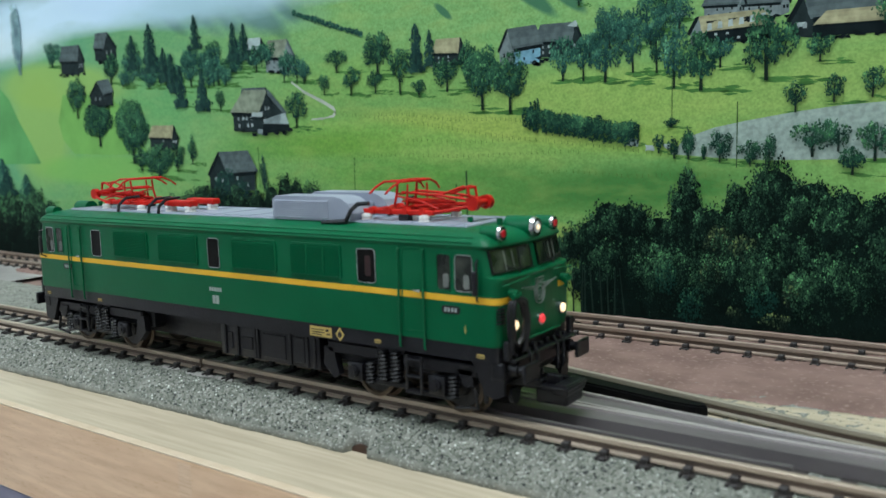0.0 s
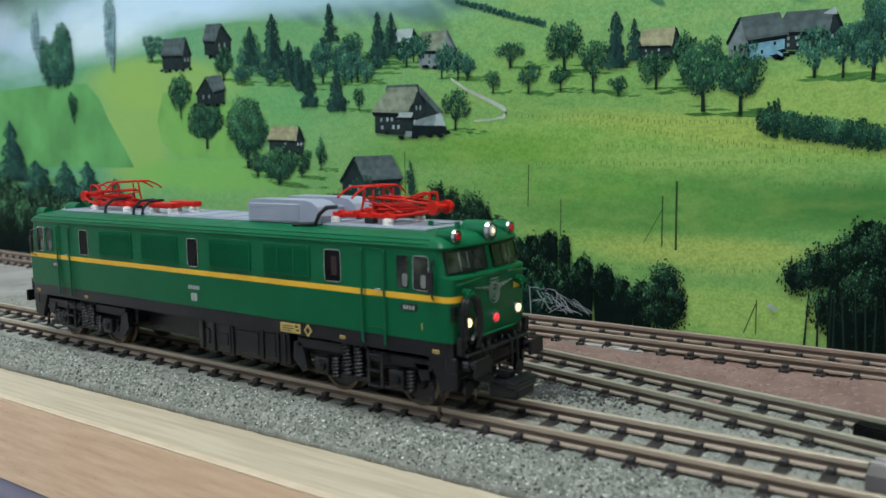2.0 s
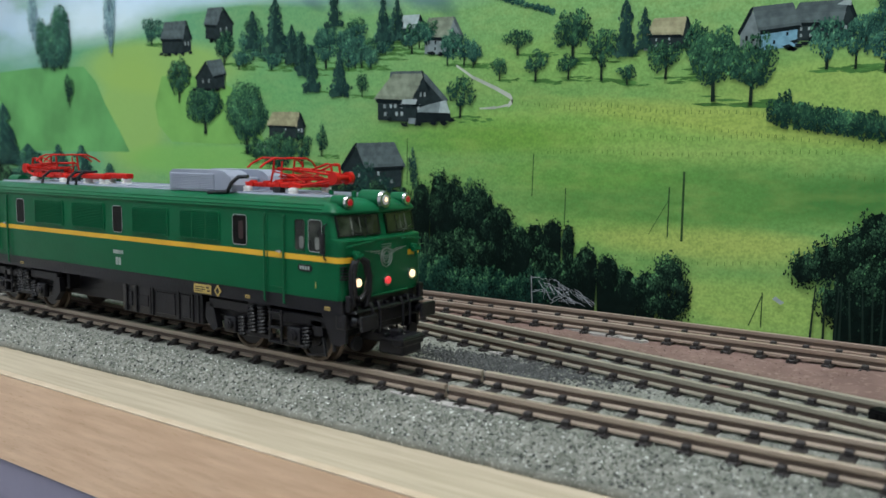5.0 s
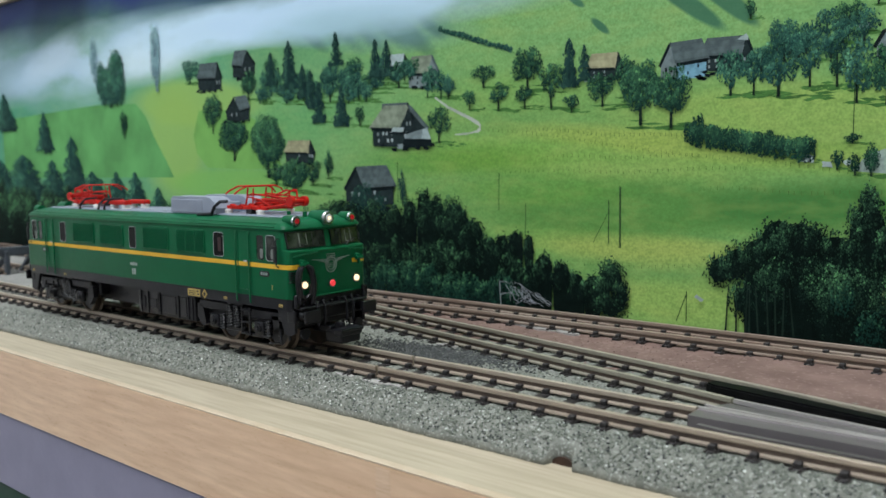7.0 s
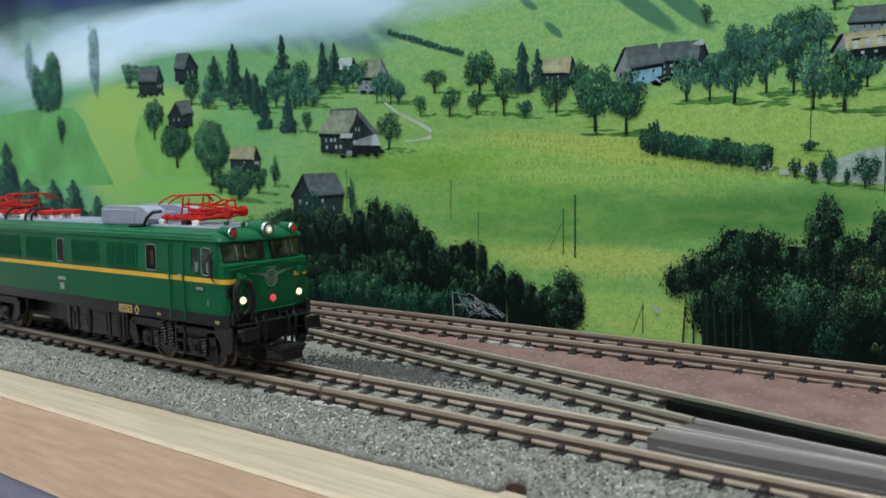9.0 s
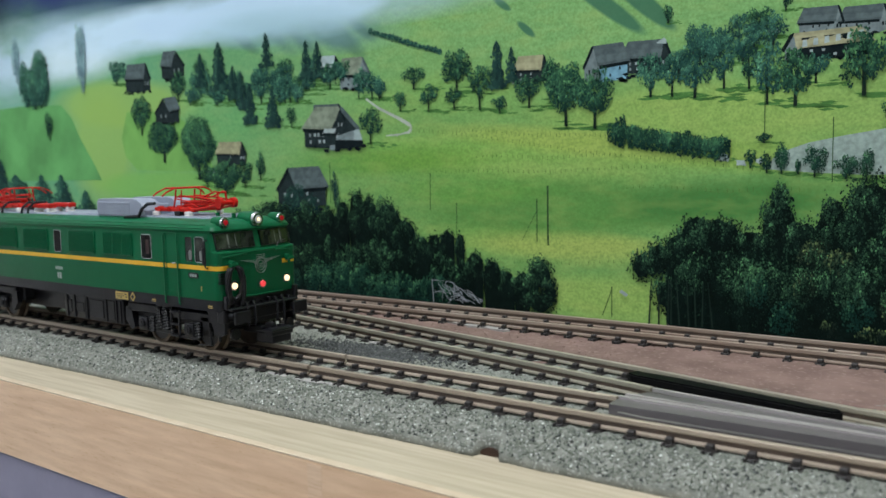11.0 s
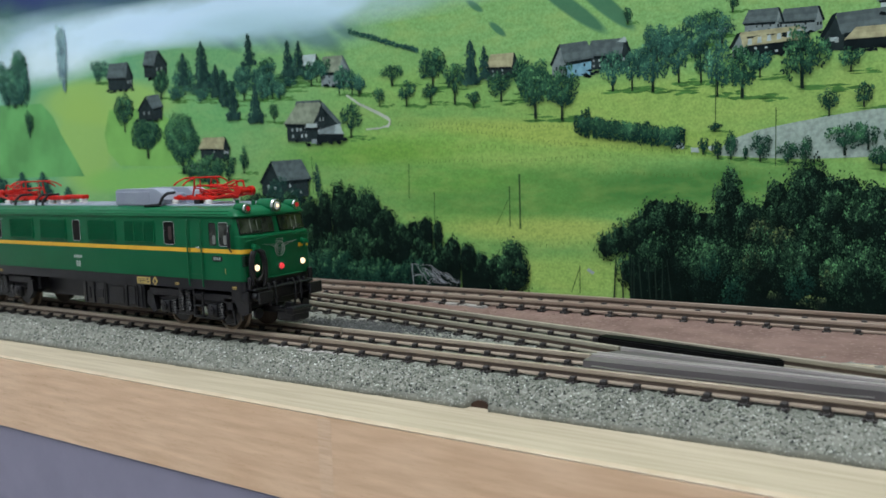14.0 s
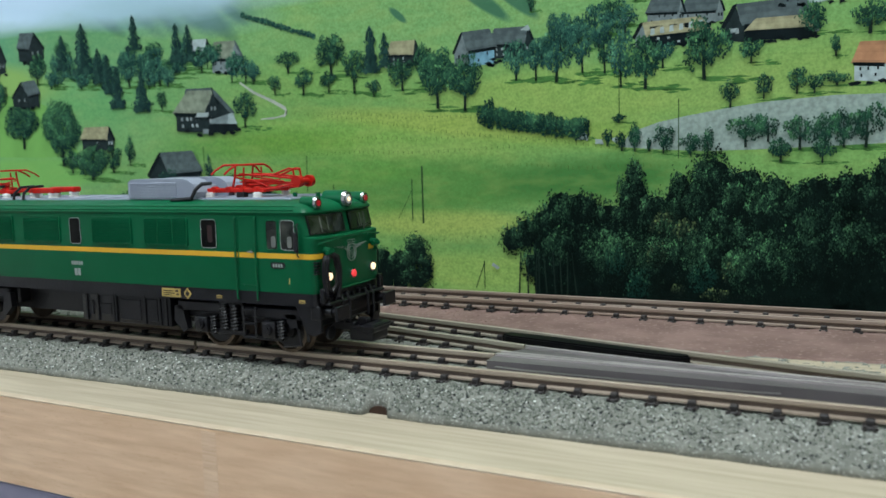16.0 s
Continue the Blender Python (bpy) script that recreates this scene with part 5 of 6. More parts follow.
for s in (-1, 1):
    for x0 in (12.95, -70.3):
        p = plate("number_plate", s, x0, x0 + 2.75, 13.75, 14.75, LOCO_BLACK, "black plate with silver figures", r=0.45)
        for k in range(4):
            plate("figure", s, x0 + 0.42 + k * 0.5, x0 + 0.75 + k * 0.5, 13.98, 14.52, PRINT_SILVER, "", t=0.1, r=0.08, parent=p)
    for k, (z, w, n) in enumerate(((13.2, 2.9, 5), (11.6, 1.6, 2))):
        for i in range(n):
            x = -29.2 - w / 2 + w * i / n
            plate("lettering_bar", s, x, x + w / n * 0.82, z - 0.28 * (1 + k), z + 0.36 * (1 + k), PRINT_SILVER, "", t=0.03, r=0.1)
    sign = plate("yellow_sign", s, -9.8, -5.7, 8.35, 9.75, PRINT_YELLOW, "yellow warning panel with black marks", y=9.1, t=0.05)
    for x0, x1, z0, z1 in ((-9.4, -7.2, 9.25, 9.4), (-9.4, -7.0, 8.9, 9.05), (-9.4, -7.6, 8.6, 8.72), (-6.8, -6.2, 9.2, 9.5), (-6.6, -6.0, 8.7, 8.95)):
        plate("mark", s, x0, x1, z0, z1, LOCO_BLACK, "", y=9.1, t=0.08, r=0.03, parent=sign)
    cx = flank(s, -4.2)
    part("diamond_sign", prism(bmesh.new(), [(cx - 0.8, 9.05), (cx, 8.1), (cx + 0.8, 9.05), (cx, 10.0)], s * 9.05, s * 9.16), PRINT_YELLOW, loco, "small yellow diamond sign")
    part("diamond_mark", prism(bmesh.new(), [(cx - 0.45, 9.05), (cx, 8.5), (cx + 0.45, 9.05), (cx, 9.6)], s * 9.05, s * 9.18), LOCO_BLACK, loco)
    for x in (2.4, 18.4, -60.0, -76.0):
        plate("jacking_mark", s, x - 0.55, x + 0.55, 8.65, 9.15, PRINT_YELLOW, "", y=9.09, t=0.05)
        plate("jacking_mark", s, x - 0.45, x + 0.45, 8.82, 8.92, LOCO_BLACK, "", y=9.09, t=0.08, r=0.03)


def cab_figure(s, x):
    data = bpy.data.curves.new("cab_number", "FONT")
    data.body, data.size, data.extrude = "1", 1.35 * MM, 0.03 * MM
    data.materials.append(PRINT_YELLOW)
    ob = new("cab_number", data)
    ob.parent = loco
    ob.matrix_basis = pose((flank(s, x) + (0.3 if s > 0 else -0.3)) * MM, s * 9.19 * MM, 11.5 * MM, 90, 0, 0 if s < 0 else 180)


for s in (-1, 1):
    cab_figure(s, 16.3)


# both cab ends: parts are built for the front, and turned round for the rear
END_PARTS = []


def end_part(name, bm, mat, parent=None, label="", turn=True, round_shade=False):
    ob = part(name, bm, mat, parent or loco, label)
    if round_shade:
        shade(ob, 40)
    END_PARTS.append((ob, parent))
    return ob


def front_x(y, fc=20.95, fe=19.75):
    return fc - (fc - fe) * (abs(y) / 9.15) ** 1.7


def screen(y0, y1, z0, z1, out, slope=0.215):
    """A curved windscreen band that follows the front between two ordinates."""
    bm = bmesh.new()
    n = 8
    cols = []
    for k in range(n + 1):
        y = y0 + (y1 - y0) * k / n
        cols.append([bm.verts.new((front_x(y) + out - (z - 18.65) * slope, y, z)) for z in (z0, z1)])
    fs = [bm.faces.new((a[0], b[0], b[1], a[1])) for a, b in zip(cols, cols[1:])]
    e = bmesh.ops.extrude_face_region(bm, geom=fs)
    for v in e["geom"]:
        if isinstance(v, bmesh.types.BMVert):
            v.co.x -= 0.35
    bmesh.ops.recalc_face_normals(bm, faces=bm.faces)
    return bm


for s in (-1, 1):
    a, b = sorted((s * 0.75, s * 8.6))
    ws = end_part("windscreen", screen(a, b, 18.95, 21.7, 0.26), SCREEN_GLASS, None, "dark opaque windscreen with painted reflections")
    gasket = bmesh.new()
    for q in (screen(a, b, 18.88, 19.06, 0.36), screen(a, b, 21.58, 21.76, 0.36), screen(a, a + 0.18, 18.9, 21.75, 0.36), screen(b - 0.18, b, 18.9, 21.75, 0.36)):
        tmp = bpy.data.meshes.new("tmp")
        q.to_mesh(tmp)
        q.free()
        gasket.from_mesh(tmp)
        bpy.data.meshes.remove(tmp)
    end_part("gasket", gasket, LOCO_BLACK, ws)
    end_part("divider", screen(s * 3.4 - 0.1, s * 3.4 + 0.1, 19.0, 21.65, 0.33), LOCO_BLACK, ws)
    end_part("inner_frame", screen(s * 6.1 - 0.13, s * 6.1 + 0.13, 19.1, 21.5, 0.30), SEAT_GREY, ws, "pale frame behind the glass")
    end_part("inner_frame", screen(s * 4.6 - 0.07, s * 4.6 + 0.07, 19.3, 21.4, 0.30), SEAT_GREY, ws)
    y = s * 4.2
    end_part("wiper", tube(bmesh.new(), [(21.35, y, 18.6), (21.15, y + s * 0.5, 19.3), (20.95, y + s * 2.6, 19.7)], 0.09), LOCO_BLACK, ws)
    # upper marker lamps
    z = 23.55
    y = s * 6.6
    lamp = end_part("marker_lamp", cyl(bmesh.new(), (17.6, y, z), (20.0, y, z), 1.0, 1.02, n=20), LOCO_GREEN, None, "green marker lamp with a bright rim", round_shade=True)
    end_part("rim", cyl(bmesh.new(), (19.9, y, z), (20.35, y, z), 1.0, 0.86, n=20), CHROME, lamp, round_shade=True)
    end_part("lens", cyl(bmesh.new(), (20.0, y + 0.1, z), (20.45, y + 0.1, z), 0.62, 0.45, n=16), LENS_RED, lamp, "small red lens", round_shade=True)
    # headlamp low on the front
    y, z = s * 6.2, 12.45
    lamp = end_part("headlamp", cyl(bmesh.new(), (20.9, y, z), (21.62, y, z), 0.98, 0.86, n=20), CHROME, None, "small lit headlamp in a bright ring", round_shade=True)
    end_part("lens", cyl(bmesh.new(), (21.3, y, z), (21.78, y, z), 0.68, 0.56, n=16), LENS_LIT, lamp, "warm white glowing lens", round_shade=True)
    # horn and bracket
    y = s * 6.6
    horn = bmesh.new()
    cyl(horn, (21.1, y, 16.4), (22.3, y, 16.4), 0.62, 0.5, n=12)
    cyl(horn, (22.0, y - 0.8, 16.2), (22.0, y + 0.8, 16.2), 0.38, n=10)
    cyl(horn, (21.9, y, 16.4), (21.9, y, 15.1), 0.28, n=8)
    end_part("jumper_socket", horn, LOCO_GREEN, None, "green cast jumper socket", round_shade=True)
    # handrail under the windscreens
    end_part("grab_rail", tube(bmesh.new(), [(21.2, s * 8.3, 17.5), (21.9, s * 7.9, 17.75), (22.2, s * 3.6, 18.1), (21.8, s * 3.3, 18.0)], 0.11), LOCO_GREEN)
    # mirror
    mir = bmesh.new()
    tube(mir, [(18.3, s * 9.15, 20.6), (18.55, s * 9.9, 20.4), (18.55, s * 9.9, 16.0), (18.2, s * 9.15, 15.6)], 0.12)
    box(mir, 18.0, 18.75, s * 9.95 - 0.25, s * 9.95 + 0.25, 16.4, 19.4, bevel=0.2, seg=2)
    end_part("mirror", mir, LOCO_BLACK, None, "black rear-view mirror on an arm")
    # buffers
    y, z = s * 6.85, 7.2
    buf = end_part("buffer", cyl(bmesh.new(), (20.6, y, z), (22.5, y, z), 1.05, 0.85, n=16), LOCO_BLACK, None, "black sprung buffer with a square head", round_shade=True)
    end_part("plunger", cyl(bmesh.new(), (22.4, y, z), (23.8, y, z), 0.6, n=12), LOCO_BLACK, buf, round_shade=True)
    end_part("head", boxed(23.75, 24.3, y - 1.75, y + 1.75, z - 1.1, z + 1.1, bevel=0.2, seg=2), LOCO_BLACK, buf)
    # plough plates and steps under the buffer beam
    guard = bmesh.new()
    prism(guard, [(16.6, 8.2), (21.2, 8.2), (21.2, 4.2), (19.9, 3.6), (18.6, 3.9)], s * 8.5, s * 7.9)
    end_part("rail_guard", guard, LOCO_BLACK)
    end_part("guard_disc", cyl(bmesh.new(), (21.2, s * 6.4, 3.9), (21.7, s * 6.4, 3.9), 1.05, n=14), LOCO_BLACK)
    # brake hoses
    for k, dy in enumerate((2.6, 4.2)):
        end_part("brake_hose", tube(bmesh.new(), [(21.3, s * dy, 9.0), (22.1, s * dy, 9.3), (22.6, s * (dy + 0.1), 8.4), (22.7, s * dy, 5.9), (22.5, s * dy, 5.1)], 0.24, n=7), LOCO_BLACK)
    end_part("tail_bracket", boxed(21.2, 22.0, s * 8.1 - 0.5, s * 8.1 + 0.5, 8.6, 10.9, bevel=0.15), LOCO_BLACK)

lamp = end_part("top_headlamp", cyl(bmesh.new(), (17.2, 0, 23.75), (20.9, 0, 23.75), 1.35, 1.38, n=24), LOCO_GREEN, None, "central roof headlamp with a chrome rim", round_shade=True)
end_part("rim", cyl(bmesh.new(), (20.8, 0, 23.75), (21.4, 0, 23.75), 1.36, 1.15, n=24), CHROME, lamp, round_shade=True)
end_part("lens", cyl(bmesh.new(), (20.95, 0, 23.75), (21.5, 0, 23.75), 0.92, 0.7, n=20), LENS_CLEAR, lamp, "clear ribbed lens", round_shade=True)
end_part("bulb", cyl(bmesh.new(), (21.4, 0, 23.75), (21.56, 0, 23.75), 0.42, 0.3, n=14), LENS_LIT, lamp, "warm glowing bulb", round_shade=True)
tail = end_part("tail_lamp", cyl(bmesh.new(), (21.2, 0, 12.15), (21.85, 0, 12.15), 0.85, 0.8, n=18), CHROME, None, "red tail lamp in a pale ring", round_shade=True)
end_part("lens", cyl(bmesh.new(), (21.6, 0.05, 12.15), (22.05, 0.05, 12.15), 0.68, 0.5, n=16), RED_LIT, tail, "red lens", round_shade=True)
# winged badge
badge = bmesh.new()
for s in (-1, 1):
    for k in range(4):
        z = 16.45 - 0.22 * k
        L = 4.6 - 0.95 * k
        prism(badge, [(s * 0.9, z - 0.028), (s * L, z + 0.28 - 0.02), (s * L, z + 0.28 + 0.02), (s * 0.9, z + 0.028)], 21.5, 21.68, "yz")
for r in (1.28, 0.85):
    n = 18
    for k in range(n):
        a, b = 2 * math.pi * k / n, 2 * math.pi * (k + 1) / n
        q = [(r * math.cos(a), 15.5 + r * 1.1 * math.sin(a)), (r * math.cos(b), 15.5 + r * 1.1 * math.sin(b)),
             ((r - 0.06) * math.cos(b), 15.5 + (r - 0.06) * 1.1 * math.sin(b)), ((r - 0.06) * math.cos(a), 15.5 + (r - 0.06) * 1.1 * math.sin(a))]
        prism(badge, q, 21.5, 21.7, "yz")
for z, w in ((17.35, 1.0), (17.0, 1.05), (16.65, 0.95), (15.7, 0.5), (15.4, 0.6), (15.1, 0.45)):
    prism(badge, [(-w, z), (w, z), (w, z + 0.07), (-w, z + 0.07)], 21.5, 21.69, "yz")
end_part("winged_badge", badge, PRINT_SILVER, None, "fine silver winged badge")
# jumper cable loop beside the headlamp
loop = [(21.9, -6.6, 15.9), (22.3, -7.6, 15.2), (22.3, -8.0, 13.2), (22.2, -7.6, 10.9), (22.0, -6.6, 10.1), (22.2, -5.5, 10.9), (22.4, -5.1, 13.0), (22.2, -5.6, 15.2), (21.9, -6.4, 16.0)]
end_part("jumper_cable", tube(bmesh.new(), loop, 0.34, n=8), LOCO_BLACK, None, "black jumper cable loop", round_shade=True)
drop = [(21.9, -6.2, 16.0), (22.5, -5.4, 15.4), (22.6, -4.9, 13.4), (22.4, -4.8, 11.2), (22.2, -5.2, 9.2)]
end_part("jumper_cable", tube(bmesh.new(), drop, 0.4, n=8), LOCO_BLACK, None, "black jumper cable hanging to the beam", round_shade=True)
drop = [(21.8, -7.4, 15.6), (22.0, -8.2, 14.4), (22.1, -8.3, 12.0), (22.0, -7.7, 9.4)]
end_part("jumper_cable", tube(bmesh.new(), drop, 0.36, n=8), LOCO_BLACK, None, "black jumper cable hanging to the beam", round_shade=True)
gr = bmesh.new()
for k in range(5):
    box(gr, 20.6, 21.35, -8.95, -8.1, 13.0 + k * 0.42, 13.2 + k * 0.42)
end_part("grille", gr, LOCO_BLACK)
# buffer beam with its small fittings, and the coupler
beam = bmesh.new()
box(beam, 19.4, 21.3, -8.6, 8.6, 6.0, 8.2, bevel=0.25, seg=2)
box(beam, 20.6, 22.6, -8.0, 8.0, 8.2, 8.75, bevel=0.2)
for k in range(9):
    y = -6.4 + k * 1.6
    box(beam, 21.2, 21.9, y - 0.3, y + 0.3, 8.6, 9.2 + 0.35 * (k % 2), bevel=0.1)
end_part("buffer_beam", beam, LOCO_BLACK, None, "black buffer beam with small fittings")
rail_low = tube(bmesh.new(), [(21.4, -5.0, 10.2), (21.9, -4.7, 10.35), (21.9, 4.7, 10.35), (21.4, 5.0, 10.2)], 0.13)
end_part("lower_rail", rail_low, LOCO_GREEN)
coup = bmesh.new()
box(coup, 17.5, 22.4, -1.3, 1.3, 3.2, 4.6, bevel=0.2)
box(coup, 22.0, 26.4, -2.3, 2.3, 1.9, 4.0, bevel=0.35, seg=2)
box(coup, 24.6, 26.6, -2.6, 2.6, 3.2, 4.6, bevel=0.3, seg=2)
box(coup, 22.6, 24.4, -0.6, 0.6, 3.8, 5.2, bevel=0.15)
tube(coup, [(22.4, -2.6, 4.2), (26.6, -2.5, 4.2), (26.6, 2.5, 4.2), (22.4, 2.6, 4.2)], 0.2)
end_part("coupler", coup, LOCO_BLACK, None, "chunky black model coupler")

# the rear end repeats the front, turned half round
TURN_END = Matrix.Translation((2 * MID * MM, 0, 0)) @ Matrix.Rotation(math.pi, 4, "Z")
made = {}
for ob, par in END_PARTS:
    c = ob.copy()
    scene.collection.objects.link(c)
    made[ob] = c
    if par is None:
        c.parent = loco
        c.matrix_basis = TURN_END
    else:
        c.parent = made[par]

# ---- roof ----
roof = shade(part("roof_deck", boxed(-72.5, 14.6, -5.6, 5.6, 23.8, 24.22, bevel=0.12), LOCO_GREY, loco, "grey roof deck"))
seams = bmesh.new()
for k in range(12):
    x = -71 + k * 7.6
    box(seams, x - 0.08, x + 0.08, -5.6, 5.6, 24.2, 24.3)
for s in (-1, 1):
    box(seams, -72.2, 14.3, s * 5.35 - 0.1, s * 5.35 + 0.1, 24.2, 24.32)
part("seams", seams, LOCO_GREY, roof)


def roof_box(s):
    """Louvred roof housing with a rounded front end."""
    y0, y1 = (-6.0, -1.9) if s < 0 else (1.9, 6.0)
    prof = [(-19.2, 24.1), (-4.2, 24.1), (-3.9, 25.2), (-4.6, 26.5), (-5.8, 27.2), (-7.2, 27.45), (-18.4, 27.45), (-19.2, 26.9)]
    b = shade(part("roof_housing", prism(bmesh.new(), prof, y0, y1), LOCO_GREY, loco, "grey louvred roof housing"), 25)
    lv = bmesh.new()
    for k in range(9):
        z = 24.45 + k * 0.28
        yy = y0 if s < 0 else y1
        prism(lv, [(yy, z), (yy + s * 0.13, z + 0.02), (yy, z + 0.2)], -18.8, -8.2, "yz")
    part("slats", lv, LOCO_GREY, b)
    return b


roof_box(-1)
roof_box(1)
part("housing_bridge", boxed(-18.6, -6.5, -1.9, 1.9, 24.1, 26.3, bevel=0.3, seg=2), LOCO_GREY, loco)
for s in (-1, 1):
    part("roof_conduit", tube(bmesh.new(), [(-1.6, s * 5.0, 26.6), (-3.2, s * 5.5, 26.5), (-3.9, s * 6.3, 25.6), (-4.4, s * 6.7, 24.2), (-8.5, s * 7.0, 23.95)], 0.3, n=8), LOCO_BLACK, loco, "bent black roof conduit")


def coil(a, b, r, turns, wire, sides=5, steps=12):
    """A coil spring from a to b, wound in one piece."""
    bm = bmesh.new()
    a, b = Vector(a), Vector(b)
    ax = (b - a).normalized()
    u = ax.orthogonal().normalized()
    w = ax.cross(u)
    rings = []
    n = turns * steps
    for i in range(n + 1):
        t = 2 * math.pi * i / steps
        out = u * math.cos(t) + w * math.sin(t)
        c = a + (b - a) * (i / n) + out * r
        rings.append([bm.verts.new(c + (out * math.cos(2 * math.pi * k / sides) + ax * math.sin(2 * math.pi * k / sides)) * wire) for k in range(sides)])
    for p, q in zip(rings, rings[1:]):
        for k in range(sides):
            bm.faces.new((p[k], p[(k + 1) % sides], q[(k + 1) % sides], q[k]))
    bm.faces.new(rings[0])
    bm.faces.new(rings[-1])
    bmesh.ops.recalc_face_normals(bm, faces=bm.faces)
    return bm


def insulator(x, y, z=24.2, h=0.9, r=0.78):
    bm = bmesh.new()
    for k in range(2):
        cyl(bm, (x, y, z + k * h / 2), (x, y, z + (k + 0.5) * h / 2 * 1.0 + 0.12), r, r * 0.92, n=14)
    cyl(bm, (x, y, z), (x, y, z + h), r * 0.6, n=10)
    return bm


def pantograph(m):
    """A folded pantograph; m turns it end for end."""
    def place(ob):
        ob.matrix_basis = m
        return ob
    base = bmesh.new()
    for s in (-1, 1):
        box(base, -4.2, 7.8, s * 3.0 - 0.35, s * 3.0 + 0.35, 25.0, 25.7, bevel=0.12)
        for x in (-2.6, 0.4, 3.2, 6.0):
            cyl(base, (x, s * 3.0 - s * 0.5, 25.5), (x, s * 3.0 + s * 0.5, 25.5), 0.5, n=10)
        tube(base, [(7.6, s * 3.0, 25.4), (10.4, s * 2.6, 25.8), (12.8, s * 1.7, 26.3)], 0.22)
    for x in (-3.7, 0.2, 3.9, 7.4):
        box(base, x - 0.35, x + 0.35, -3.2, 3.2, 25.1, 25.6, bevel=0.1)
    p = place(shade(part("pantograph", base, PANTO_RED, loco, "folded bright red pantograph"), 30))
    drum = bmesh.new()
    cyl(drum, (13.0, -1.9, 26.6), (13.0, 1.9, 26.6), 0.45, n=12)
    for y in (-1.6, 1.6):
        cyl(drum, (13.0, y - 0.4, 26.6), (13.0, y + 0.4, 26.6), 0.95, n=14)
    shade(part("knuckle", drum, PANTO_RED, p))
    for s in (-1, 1):
        part("arm", tube(bmesh.new(), [(12.9, s * 1.5, 27.0), (7.6, s * 1.7, 27.6), (1.6, s * 1.8, 27.9)], 0.19), PANTO_RED, p)
        part("arm", tube(bmesh.new(), [(12.7, s * 1.0, 26.4), (7.0, s * 1.4, 26.3), (1.2, s * 2.0, 25.9)], 0.2), PANTO_RED, p)
        part("arm", tube(bmesh.new(), [(0.6, s * 2.4, 25.6), (0.9, s * 2.2, 27.2), (1.2, s * 2.2, 29.1)], 0.17), PANTO_RED, p)
        part("arm", tube(bmesh.new(), [(2.8, s * 2.4, 25.6), (2.9, s * 2.2, 29.0)], 0.14), PANTO_RED, p)
        part("arm", tube(bmesh.new(), [(7.6, s * 1.2, 27.6), (11.0, s * 0.9, 28.7), (11.7, s * 0.9, 28.6), (12.0, s * 0.9, 27.0)], 0.17), PANTO_RED, p)
        part("arm", tube(bmesh.new(), [(1.0, s * 2.2, 27.4), (5.0, s * 2.5, 26.9), (8.2, s * 2.8, 25.9)], 0.14), PANTO_RED, p)
    for x, z in ((1.2, 27.7), (6.5, 27.6), (3.5, 26.2)):
        part("cross_bar", rod((x, -2.2, z), (x, 2.2, z), 0.16, n=7), PANTO_RED, p)
    part("cross_bar", rod((11.6, -0.9, 28.5), (11.6, 0.9, 28.5), 0.16, n=7), PANTO_RED, p)
    part("cross_bar", rod((9.4, -1.5, 27.2), (9.4, 1.5, 27.2), 0.14, n=7), PANTO_RED, p)
    for s in (-1, 1):
        part("spring", coil((1.6, s * 0.8, 26.6), (8.0, s * 0.8, 26.6), 0.34, 16, 0.1, 4, 8), PANTO_RED, p)
        part("spring_rod", rod((0.8, s * 0.8, 26.6), (8.6, s * 0.8, 26.6), 0.12, n=6), PANTO_RED, p)
    for x in (-0.1, 2.6):
        head = tube(bmesh.new(), [(x - 0.4, -6.1, 28.0), (x - 0.2, -5.2, 28.7), (x, -3.6, 29.4), (x, 3.4, 29.4), (x + 0.1, 4.6, 28.9), (x + 0.2, 5.3, 28.1)], 0.16, n=7)
        part("collector_bow", head, PANTO_RED, p)
    links = bmesh.new()
    for y in (-3.4, -1.9, 1.9, 3.2):
        cyl(links, (-0.1, y, 29.45), (2.6, y, 29.45), 0.15, n=7)
    part("bow_link", links, PANTO_RED, p)
    for x, y in ((-3.3, -3.5), (6.5, -3.5), (-3.3, 3.5), (6.8, 3.5)):
        place(part("insulator", insulator(x, y), WHITE_PLASTIC, loco, "white ribbed insulator"))
    place(part("mount_block", boxed(2.2, 3.8, -3.6, -2.4, 24.2, 25.1, bevel=0.1), LOCO_BLACK, loco))


pantograph(Matrix.Identity(4))
pantograph(TURN_END)
for k, (x, y, L) in enumerate(((-43.5, -3.4, 3.0), (-43.5, 1.2, 3.0))):
    bus = part("switch_gear", boxed(-47.0, -40.2, y - 0.9, y + 0.9, 25.1, 26.1, bevel=0.25, seg=2), PANTO_RED, loco, "red roof switch block")
    for xi in (-46.2, -41.2):
        part("insulator", insulator(xi, y, 24.2, 1.2, 0.95), WHITE_PLASTIC, loco)
for x in (-49.0, -46.4, -57.5):
    part("roof_cable", tube(bmesh.new(), [(x, -5.9, 24.0), (x, -5.6, 25.2), (x + 0.6, -4.6, 26.3), (x + 0.8, -2.0, 26.4)], 0.24, n=7), LOCO_BLACK, loco, "black roof cable")
for x in (17.0, 12.6, -71.5, -74.5):
    part("roof_stud", rod((x, -1.8 if x > 0 else 1.8, 23.9), (x, -1.8 if x > 0 else 1.8, 24.9), 0.4, n=10), LOCO_GREEN, loco)

